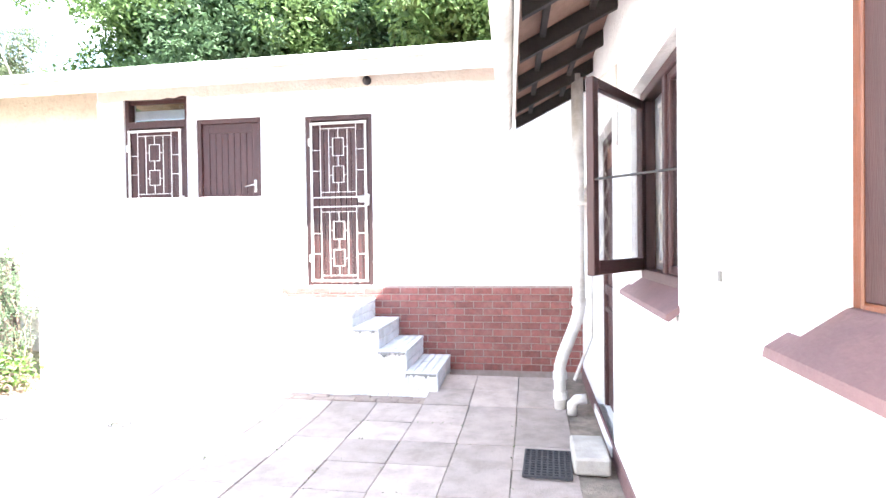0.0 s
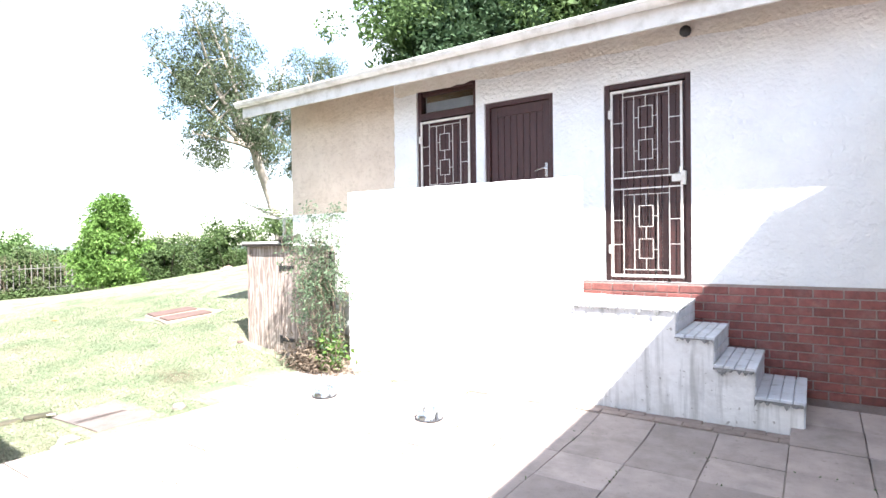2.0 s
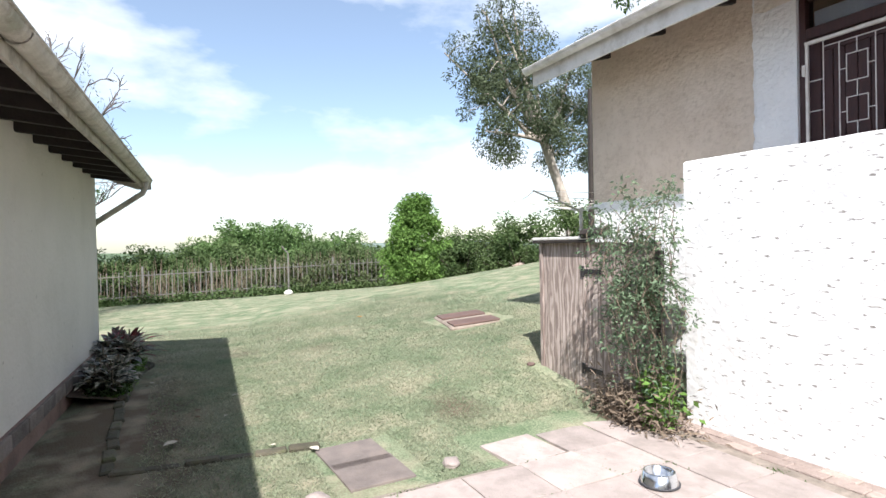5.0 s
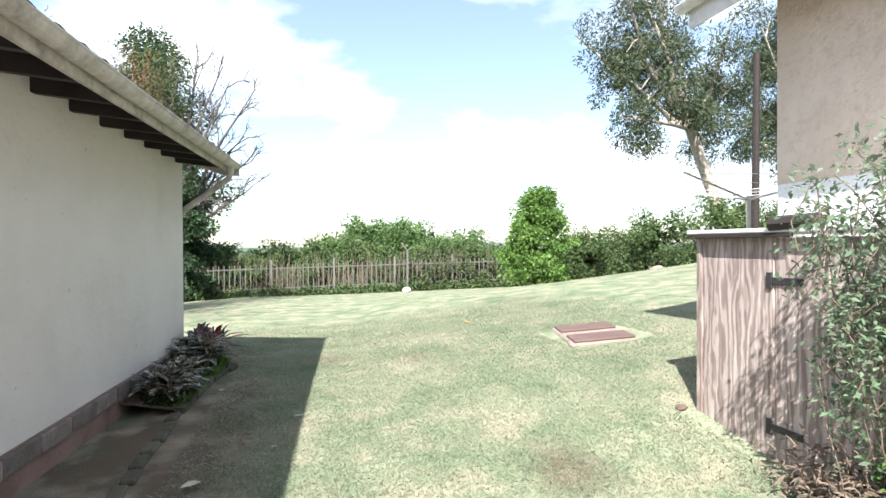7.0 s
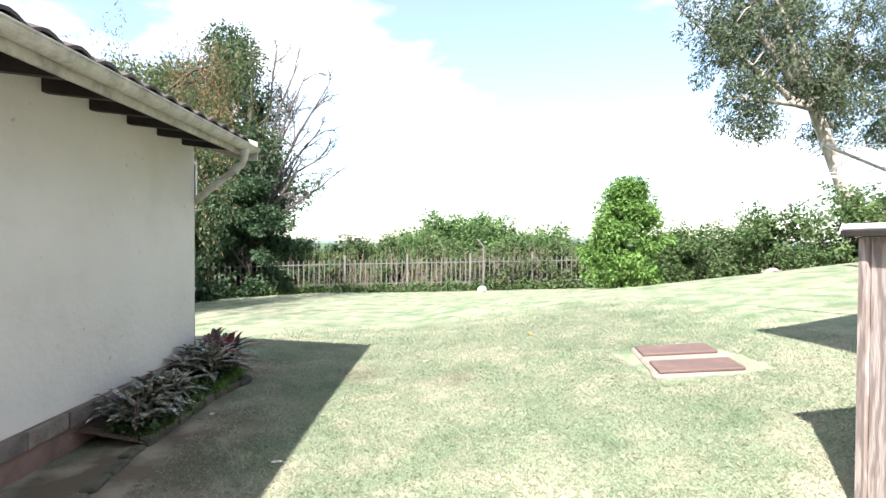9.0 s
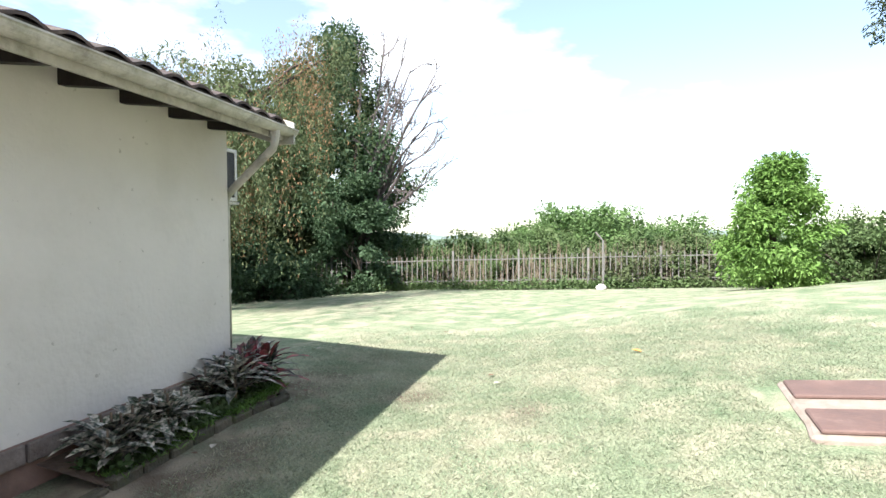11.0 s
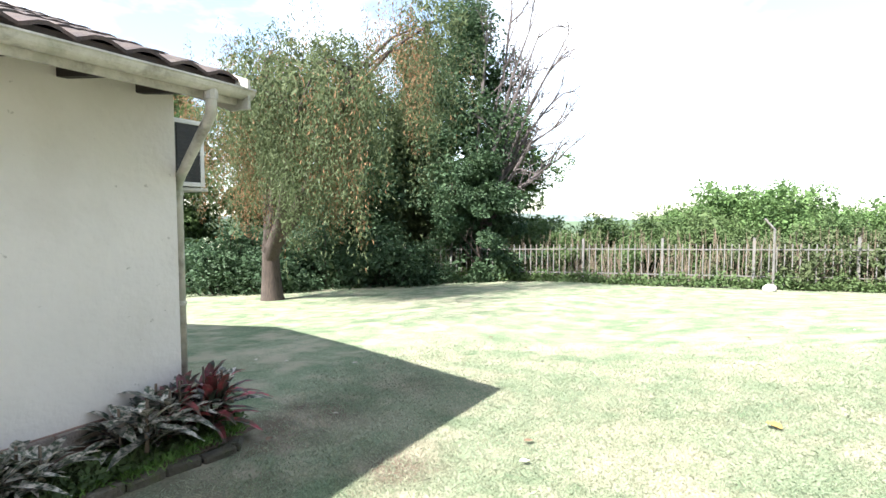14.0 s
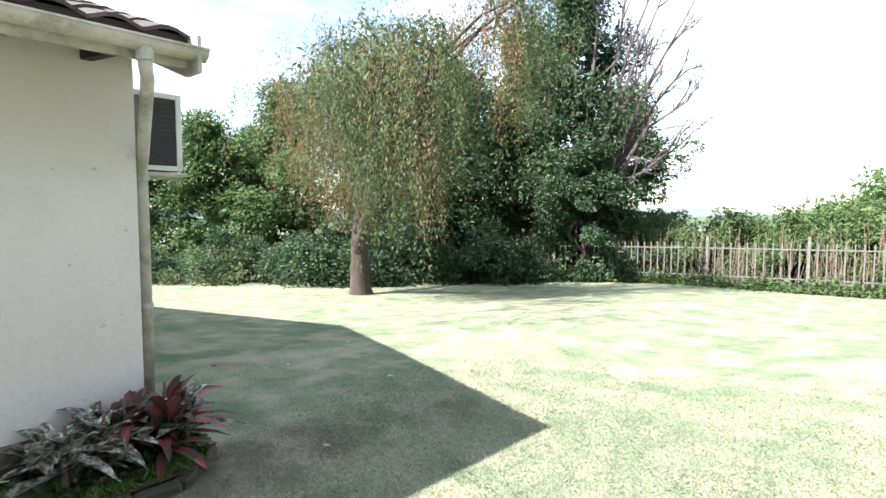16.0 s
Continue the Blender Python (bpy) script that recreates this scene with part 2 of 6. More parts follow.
LEAF_CONE = leafmat("bright_green_leaves", (0.10, 0.195, 0.04), (0.18, 0.295, 0.08))
LEAF_HEDGE = leafmat("hedge_leaves", (0.065, 0.115, 0.04), (0.12, 0.165, 0.065))
LEAF_MOUND = leafmat("fresh_green_leaves", (0.085, 0.155, 0.05), (0.15, 0.23, 0.085))
LEAF_GUM = leafmat("gum_leaves", (0.075, 0.10, 0.055), (0.11, 0.135, 0.075))
# true dark foliage, and canopy shade painted onto the undergrowth
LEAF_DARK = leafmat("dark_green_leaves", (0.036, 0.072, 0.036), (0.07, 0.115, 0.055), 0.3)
LEAF_FOREST = leafmat("forest_leaves", (0.055, 0.105, 0.035), (0.11, 0.165, 0.06), 0.35)
LEAF_PEPPER = leafmat("pepper_tree_leaves", (0.075, 0.105, 0.045), (0.125, 0.15, 0.07), 0.35, 0.25)
LEAF_RUSSET = leafmat("russet_dry_leaves", (0.22, 0.125, 0.065), (0.29, 0.175, 0.09), 0.35, 0.25)
LEAF_VINE = leafmat("creeper_leaves", (0.10, 0.165, 0.095), (0.19, 0.25, 0.155), 0.4)
DRY_STEM = mat("dry_creeper_stems", (0.19, 0.145, 0.105), (0.12, 0.09, 0.065), 8, 0.95, 0.3, 30)
BED_LEAF = mat("variegated_bed_leaves", (0.035, 0.055, 0.028), (0.50, 0.45, 0.38), 30, 0.4, 0.0, translucent=0.15, island=0.5, ramp_at=(0.44, 0.60))
CORDYLINE = mat("dark_red_leaves", (0.05, 0.065, 0.04), (0.34, 0.06, 0.075), 9, 0.4, 0.0, translucent=0.25, island=0.6, ramp_at=(0.42, 0.62))
GRASS_BLADE = leafmat("lawn_blades", (0.195, 0.255, 0.156), (0.42, 0.40, 0.30), 0.5, 0.3, 0.8)


def lawn_material():
    m = mat("mown_lawn", (0.122, 0.166, 0.098), (0.240, 0.262, 0.180), 1.7, 1.0, 0.5, 70, stain=(0.37, 0.325, 0.245), sscale=0.9, samt=0.65, spec=0.1)
    t = m.node_tree
    b = t.nodes["Principled BSDF"]
    N = t.nodes.new
    L = t.links.new
    old = b.inputs["Base Color"].links[0].from_socket
    g = N("ShaderNodeNewGeometry")
    fine = N("ShaderNodeTexNoise")
    fine.inputs["Scale"].default_value = 75
    fine.inputs["Detail"].default_value = 5
    L(g.outputs["Position"], fine.inputs["Vector"])
    broad = N("ShaderNodeTexNoise")
    broad.inputs["Scale"].default_value = 2.4
    broad.inputs["Detail"].default_value = 9
    broad.inputs["Roughness"].default_value = 0.75
    L(g.outputs["Position"], broad.inputs["Vector"])
    r = N("ShaderNodeValToRGB")
    r.color_ramp.elements[0].position, r.color_ramp.elements[1].position = 0.35, 0.68
    r.color_ramp.elements[0].color = (0.5, 0.54, 0.5, 1)
    r.color_ramp.elements[1].color = (1.32, 1.3, 1.26, 1)
    L(fine.outputs["Fac"], r.inputs["Fac"])
    mul = N("ShaderNodeMixRGB")
    mul.blend_type = "MULTIPLY"
    mul.inputs["Fac"].default_value = 1
    L(old, mul.inputs["Color1"])
    L(r.outputs["Color"], mul.inputs["Color2"])
    col = mul.outputs["Color"]
    # worn earth: along the house wall and in a few bare spots
    for (cx, cy, rx, ry) in ((-8.0, 1.45, 3.0, 0.55), (-7.6, 0.95, 2.2, 0.7), (-4.6, 1.0, 2.2, 1.3), (-11.3, 1.35, 0.75, 0.45), (-10.3, 3.5, 0.35, 0.25), (-10.9, 2.45, 0.45, 0.3), (-12.6, 1.6, 0.4, 0.3), (-6.7, 3.8, 0.35, 0.25)):
        sub = N("ShaderNodeVectorMath")
        sub.operation = "SUBTRACT"
        sub.inputs[1].default_value = (cx, cy, 0)
        L(g.outputs["Position"], sub.inputs[0])
        div = N("ShaderNodeVectorMath")
        div.operation = "MULTIPLY"
        div.inputs[1].default_value = (1 / rx, 1 / ry, 0)
        L(sub.outputs["Vector"], div.inputs[0])
        ln = N("ShaderNodeVectorMath")
        ln.operation = "LENGTH"
        L(div.outputs["Vector"], ln.inputs[0])
        wob = N("ShaderNodeMath")
        wob.operation = "MULTIPLY_ADD"
        wob.inputs[1].default_value = 2.6
        L(broad.outputs["Fac"], wob.inputs[0])
        L(ln.outputs["Value"], wob.inputs[2])
        mr = N("ShaderNodeMapRange")
        mr.inputs["From Min"].default_value, mr.inputs["From Max"].default_value = 1.5, 2.6
        mr.inputs["To Min"].default_value, mr.inputs["To Max"].default_value = 0.9, 0.0
        L(wob.outputs["Value"], mr.inputs["Value"])
        mx = N("ShaderNodeMixRGB")
        mx.inputs["Color2"].default_value = (0.12, 0.09, 0.066, 1)
        L(mr.outputs["Result"], mx.inputs["Fac"])
        L(col, mx.inputs["Color1"])
        col = mx.outputs["Color"]
    L(col, b.inputs["Base Color"])
    return m


LAWN = lawn_material()
add_layer(LAWN, 2.6, (1, 1, 1), (0.37, 0.315, 0.235), 0.48, 0.66, 0.55)


# ---- building helpers ----
def mesh_of(name, bm, material, smooth=False):
    me = bpy.data.meshes.new(name)
    bm.normal_update()
    bm.to_mesh(me)
    bm.free()
    me.materials.append(material)
    if smooth:
        me.polygons.foreach_set("use_smooth", [True] * len(me.polygons))
    return me


def part(name, bm, material, parent=None, label="", smooth=False):
    ob = new(name, mesh_of(name, bm, material, smooth))
    if parent:
        ob.parent = parent
    if label:
        ob["label"] = label
    return ob


def piece(name, me, parent, m):
    ob = new(name, me)
    ob.parent = parent
    ob.matrix_basis = m
    return ob


def thing(name, label, category, at=(0, 0, 0), rz=0, group="", kind=""):
    ob = new(name)
    ob.matrix_basis = pose(*at, 0, 0, rz)
    ob.empty_display_size = 0.1
    return tagged(ob, label, category, group, kind)


def setting(name, bm, material, label, category, smooth=False):
    return tagged(part(name, bm, material, None, "", smooth), label, category, "", "structure")


def box(bm, x0, y0, z0, x1, y1, z1, bevel=0.0, m=None):
    r = bmesh.ops.create_cube(bm, size=1.0)
    vs = r["verts"]
    mt = Matrix.Translation(((x0 + x1) / 2, (y0 + y1) / 2, (z0 + z1) / 2)) @ Matrix.Diagonal((abs(x1 - x0), abs(y1 - y0), abs(z1 - z0), 1))
    bmesh.ops.transform(bm, matrix=(m @ mt) if m else mt, verts=vs)
    if bevel:
        es = list({e for v in vs for e in v.link_edges})
        bmesh.ops.bevel(bm, geom=es, offset=bevel, segments=1, affect="EDGES")
    return bm


def B(*a, **k):
    return box(bmesh.new(), *a, **k)


def tube(bm, pts, radii, seg=8, caps=True):
    """A tapered tube along points."""
    pts = [Vector(p) for p in pts]
    if not hasattr(radii, "__len__"):
        radii = [radii] * len(pts)
    rings = []
    for i, p in enumerate(pts):
        d = (pts[min(i + 1, len(pts) - 1)] - pts[max(i - 1, 0)]).normalized()
        a = d.orthogonal() if i == 0 else (side - d * side.dot(d))
        side = a.normalized()
        up = d.cross(side)
        rings.append([bm.verts.new(p + (side * math.cos(2 * math.pi * k / seg) + up * math.sin(2 * math.pi * k / seg)) * radii[i]) for k in range(seg)])
    for r0, r1 in zip(rings, rings[1:]):
        for k in range(seg):
            bm.faces.new((r0[k], r0[(k + 1) % seg], r1[(k + 1) % seg], r1[k]))
    if caps:
        bm.faces.new(rings[0][::-1])
        bm.faces.new(rings[-1])
    return bm


def T(pts, radii, seg=8):
    return tube(bmesh.new(), pts, radii, seg)


def smooth_step(a, b, v):
    u = min(1.0, max(0.0, (v - a) / (b - a)))
    return u * u * (3 - 2 * u)


def ground_z(x, y):
    """Height of the garden: level at the paving, rising north, falling west and south."""
    d = min(50.0, -x - 10)
    west = -0.032 * (0.0 if d < -3 else (d + 3) ** 2 / 12 if d < 3 else d)
    south = 0.05 * max(-25.0, min(0.0, y)) * smooth_step(-9, -18, x)
    rise = 0.13 * min(16.0, max(0.0, y - 2.8)) * smooth_step(-5.2, -8, x) * (1 - 0.85 * smooth_step(-14, -26, x))
    return west + south + rise


def wall_with_holes(name, axis, at, thick, u0, u1, z0, z1, holes, material, label):
    """A wall in the plane axis=at, going thick to the far side, with rectangular holes (u0, u1, z0, z1) cut through."""
    bm = bmesh.new()
    us = sorted({u0, u1, *[h[0] for h in holes], *[h[1] for h in holes]})
    zs = sorted({z0, z1, *[h[2] for h in holes], *[h[3] for h in holes]})
    solid = {}
    for i in range(len(us) - 1):
        for j in range(len(zs) - 1):
            cu, cz = (us[i] + us[i + 1]) / 2, (zs[j] + zs[j + 1]) / 2
            solid[i, j] = not any(h[0] < cu < h[1] and h[2] < cz < h[3] for h in holes)

    def P(u, z, d):
        return (at + d, u, z) if axis == "x" else (u, at + d, z)

    def quad(a, b, c, d):
        bm.faces.new([bm.verts.new(p) for p in (a, b, c, d)])
    for (i, j), s in solid.items():
        if not s:
            continue
        a, b, c, d = us[i], us[i + 1], zs[j], zs[j + 1]
        for dep in (0, thick):
            quad(P(a, c, dep), P(b, c, dep), P(b, d, dep), P(a, d, dep))
        for (di, dj, e) in ((-1, 0, ((a, c), (a, d))), (1, 0, ((b, c), (b, d))), (0, -1, ((a, c), (b, c))), (0, 1, ((a, d), (b, d)))):
            if not solid.get((i + di, j + dj), False):
                (p, q), (r, s2) = e
                quad(P(p, q, 0), P(r, s2, 0), P(r, s2, thick), P(p, q, thick))
    bmesh.ops.remove_doubles(bm, verts=bm.verts, dist=0.0005)
    bmesh.ops.recalc_face_normals(bm, faces=bm.faces)
    return setting(name, bm, material, label, "wall")


def strip_mesh(name, verts, faces, material):
    me = bpy.data.meshes.new(name)
    me.from_pydata(verts, [], faces)
    me.materials.append(material)
    me.update()
    return me


# ---- ground ----
def ground():
    xs = [-900, -500, -300, -180, -120, -90, -70, -55, -45, -38] + [-34 + i * 0.5 for i in range(73)] + [4, 7, 12, 20, 40, 90, 200, 500, 900]
    ys = [-900, -500, -200, -100, -60, -40, -30, -24, -19, -15] + [-12 + i * 0.5 for i in range(57)] + [18, 21, 25, 32, 45, 70, 120, 250, 500, 900]
    verts = [(x, y, ground_z(x, y) - 0.035 + 0.012 * noise.noise((x * 0.8, y * 0.8, 0))) for y in ys for x in xs]
    n = len(xs)
    faces = [(j * n + i, j * n + i + 1, (j + 1) * n + i + 1, (j + 1) * n + i) for j in range(len(ys) - 1) for i in range(n - 1)]
    me = strip_mesh("ground", verts, faces, LAWN)
    me.polygons.foreach_set("use_smooth", [True] * len(me.polygons))
    tagged(new("ground", me), "mown green lawn with dry and bare patches", "ground", "", "structure")


ground()

# ---- outbuilding with the stairs ----
AY = 6.29
DOOR = (-2.62, -1.76, 1.062, 3.15)
HATCH = (-4.09, -3.2, 1.12, 3.18)
WIN = (-5.12, -4.21, 1.12, 3.53)
wall_with_holes("wall_outbuilding_front", "y", AY, 0.24, -7.58, 3.2, 1.06, 3.74, [DOOR, HATCH, WIN], WHITE, "white painted rough plaster wall of the outbuilding")
setting("wall_outbuilding_side", B(-7.58, AY + 0.24, -0.6, -7.34, 12.6, 3.74), CREAM, "unpainted cream plaster side wall of the outbuilding", "wall")
setting("wall_outbuilding_back", B(-7.58, 12.6, -0.6, 3.2, 12.84, 3.74), CREAM, "cream plaster back wall of the outbuilding", "wall")
setting("wall_outbuilding_end", B(2.96, AY + 0.24, -0.6, 3.2, 12.6, 3.74), CREAM, "cream plaster end wall of the outbuilding", "wall")
setting("wall_outbuilding_base", B(-7.58, AY, -0.6, -2.9, AY + 0.24, 1.06), WHITE, "white plastered foot of the outbuilding wall", "wall")


def cream_panel():
    """The unpainted stretch of plaster with its paint edge, a skin proud of the wall."""
    bm = bmesh.new()
    rnd = random.Random(3)
    # starts near the eave's shadow line; sunlit plaster below is drawn white
    edge = [(-5.50 + rnd.uniform(-0.012, 0.012), 1.95 + i * 0.0597) for i in range(31)]
    lo = [bm.verts.new((-7.582, AY - 0.004, z)) for _, z in edge]
    hi = [bm.verts.new((x, AY - 0.004, z)) for x, z in edge]
    for i in range(len(edge) - 1):
        bm.faces.new((lo[i], hi[i], hi[i + 1], lo[i + 1]))
    return bm


def eave_band():
    """The pale cream band under the eave."""
    bm = bmesh.new()
    xs = [-5.48 + i * 0.1 for i in range(70)]
    a = [bm.verts.new((x, AY - 0.004, 3.47 + 0.03 * noise.noise((x * 2, 0, 0)) + 0.03 * noise.noise((x * 9, 1, 0)))) for x in xs]
    b = [bm.verts.new((x, AY - 0.004, 3.74)) for x in xs]
    for i in range(len(xs) - 1):
        bm.faces.new((a[i], a[i + 1], b[i + 1], b[i]))
    return bm


PALE_CREAM = mat("pale_cream_plaster", (0.76, 0.715, 0.655), (0.70, 0.645, 0.575), 5, 0.95, 0.9, 24, stain=(0.55, 0.46, 0.36), sscale=18, samt=0.35)
part("plaster_patch", cream_panel(), CREAM, bpy.data.objects["wall_outbuilding_front"], "unpainted cream plaster with a paint edge")
part("plaster_band", eave_band(), PALE_CREAM, bpy.data.objects["wall_outbuilding_front"], "pale cream plaster with an uneven lower edge")


def pent_roof(name, x0, x1, ye, ze, yr, zr, label, over=0.0):
    """One sheet of tiled roof falling towards ye, ridge at yr."""
    bm = bmesh.new()
    vs = [bm.verts.new(p) for p in ((x0, ye, ze), (x1, ye, ze), (x1, yr, zr), (x0, yr, zr))]
    bm.faces.new(vs)
    r = bmesh.ops.extrude_face_region(bm, geom=bm.faces[:])
    bmesh.ops.translate(bm, vec=(0, 0, -0.03), verts=[v for v in r["geom"] if isinstance(v, bmesh.types.BMVert)])
    bmesh.ops.recalc_face_normals(bm, faces=bm.faces)
    return setting(name, bm, SOFFIT, label, "roof")


def gutter(name, a, b, r, material, label, parent=None):
    """A half-round gutter trough with rim beads, joints and end caps, from a to b."""
    a, b = Vector(a), Vector(b)
    d = (b - a).normalized()
    s = Vector((0, 0, 1)).cross(d).normalized()
    th = thing(name, label, "gutter")
    bm = bmesh.new()
    n = 10
    prof = [(s * math.cos(math.pi + math.pi * k / n) * rr + Vector((0, 0, math.sin(math.pi + math.pi * k / n) * rr))) for rr in (r,) for k in range(n + 1)]
    prof2 = [p * 0.93 + Vector((0, 0, 0)) for p in prof]
    rows = []
    for e in (a, b):
        rows.append(([bm.verts.new(e + p) for p in prof], [bm.verts.new(e + p) for p in prof2]))
    for k in range(n):
        bm.faces.new((rows[0][0][k], rows[0][0][k + 1], rows[1][0][k + 1], rows[1][0][k]))
        bm.faces.new((rows[0][1][k + 1], rows[0][1][k], rows[1][1][k], rows[1][1][k + 1]))
    for k in (0, n):
        bm.faces.new((rows[0][0][k], rows[1][0][k], rows[1][1][k], rows[0][1][k]))
    for e in rows:
        bm.faces.new(e[0])
    part("trough", bm, material, th, smooth=False)
    for side in (-1, 1):
        part("rim", T([a + s * side * r * 0.97, b + s * side * r * 0.97], 0.011, 6), material, th)
    length = (b - a).length
    k = 1.7
    while k < length - 0.3:
        c = a + d * k
        bm = bmesh.new()
        rr = r * 1.09
        ring = [[bm.verts.new(c + d * w + s * math.cos(math.pi + math.pi * q / n) * rr + Vector((0, 0, math.sin(math.pi + math.pi * q / n) * rr))) for q in range(n + 1)] for w in (-0.035, 0.035)]
        for q in range(n):
            bm.faces.new((ring[0][q], ring[0][q + 1], ring[1][q + 1], ring[1][q]))
        part("joint_collar", bm, material, th)
        k += 1.85
    return th


# outbuilding roof: eave over the front wall
A_EAVE_Y, A_EAVE_Z = 5.68, 3.59
A_SLOPE = math.tan(radians(14))
pent_roof("roof_outbuilding", -7.95, 3.4, A_EAVE_Y, A_EAVE_Z + 0.05, 9.6, A_EAVE_Z + 0.05 + (9.6 - A_EAVE_Y) * A_SLOPE, "tiled roof slope of the outbuilding")
pent_roof("roof_outbuilding_back", -7.95, 3.4, 13.3, A_EAVE_Z + 0.05, 9.6, A_EAVE_Z + 0.05 + (9.6 - A_EAVE_Y) * A_SLOPE, "rear tiled roof slope of the outbuilding")
setting("trim_fascia_outbuilding", B(-7.95, A_EAVE_Y - 0.012, A_EAVE_Z - 0.17, 3.4, A_EAVE_Y + 0.012, A_EAVE_Z + 0.03), GUTTER, "white painted fascia board under the eave", "fascia")
gutter("eave_gutter", (-8.0, A_EAVE_Y - 0.075, A_EAVE_Z + 0.03), (-0.1, A_EAVE_Y - 0.075, A_EAVE_Z + 0.05), 0.062, GUTTER, "white half-round gutter along the outbuilding eave")
for i in range(13):
    x = -7.3 + i * 0.8
    rafter = thing("rafter", "dark rafter end under the outbuilding eave", "rafter", group="outbuilding rafters")
    bm = bmesh.new()
    z = A_EAVE_Z - 0.02
    box(bm, x, A_EAVE_Y + 0.02, -0.05, x + 0.05, AY + 0.1, 0.05, 0.005, Matrix.Translation((0, 0, z - 0.03)) @ Matrix.Shear("XY", 4, (0, 0)))
    for v in bm.verts:
        v.co.z += (v.co.y - A_EAVE_Y) * A_SLOPE
    part("rafter_end", bm, RAFTER, rafter)


def ledged_door(name, x0, x1, z0, z1, y, label, planks, light=0.0):
    """A framed door of vertical planks set in a dark brown frame; light: the height of a glazed fanlight above."""
    d = thing(name, label, "door", kind="structure")
    f = 0.055
    part("jamb", B(x0, y - 0.02, z0, x0 + f, y + 0.1, z1, 0.004), BROWN, d)
    part("jamb", B(x1 - f, y - 0.02, z0, x1, y + 0.1, z1, 0.004), BROWN, d)
    part("head", B(x0 + f, y - 0.02, z1 - f, x1 - f, y + 0.1, z1, 0.004), BROWN, d)
    top = z1 - f
    if light:
        part("transom", B(x0 + f, y - 0.022, top - light - 0.09, x1 - f, y + 0.1, top - light, 0.004), BROWN, d)
        part("fanlight_frame", B(x0 + f, y + 0.02, top - 0.05, x1 - f, y + 0.06, top, 0.004), BROWN, d)
        part("fanlight_pane", B(x0 + f, y + 0.04, top - light, x1 - f, y + 0.046, top - 0.05), GLASS, d)
        part("blind", B(x0 + f, y + 0.11, top - light * 0.85, x1 - f, y + 0.115, top - light * 0.4), CURTAIN, d, "pale blind behind the fanlight")
        top = top - light - 0.09
    a, b = x0 + f + 0.004, x1 - f - 0.004
    part("stile", B(a, y + 0.015, z0, a + 0.09, y + 0.055, top - 0.004, 0.004), BROWN, d)
    part("stile", B(b - 0.09, y + 0.015, z0, b, y + 0.055, top - 0.004, 0.004), BROWN, d)
    part("top_rail", B(a + 0.09, y + 0.015, top - 0.12, b - 0.09, y + 0.055, top - 0.004, 0.004), BROWN, d)
    w = (b - a - 0.18) / planks
    me = mesh_of("plank", B(0.003, 0, z0, w - 0.003, 0.022, top - 0.12, 0.004), BROWN)
    for i in range(planks):
        piece("plank", me, d, pose(a + 0.09 + i * w, y + 0.026, 0))
    return d


door_a = ledged_door("door_outbuilding", *DOOR, AY + 0.05, "dark brown plank door behind a white steel gate", 8)
door_b = ledged_door("door_store", *HATCH, AY + 0.05, "plain dark brown plank door with a lever handle", 7)
door_c = ledged_door("door_gated", *WIN, AY + 0.05, "dark brown plank door with glazed fanlight and gate", 7, 0.28)


def lever(parent, x, y, z):
    part("back_plate", B(x - 0.02, y - 0.006, z - 0.09, x + 0.02, y, z + 0.07, 0.003), STEEL, parent, "steel back plate")
    part("lever_handle", T([(x, y, z), (x, y - 0.045, z), (x - 0.03, y - 0.05, z), (x - 0.12, y - 0.05, z - 0.02)], 0.009, 6), STEEL, parent, "steel lever handle")


lever(door_b, HATCH[1] - 0.11, AY + 0.062, 2.33)
lever(door_a, DOOR[1] - 0.1, AY + 0.062, 2.16)


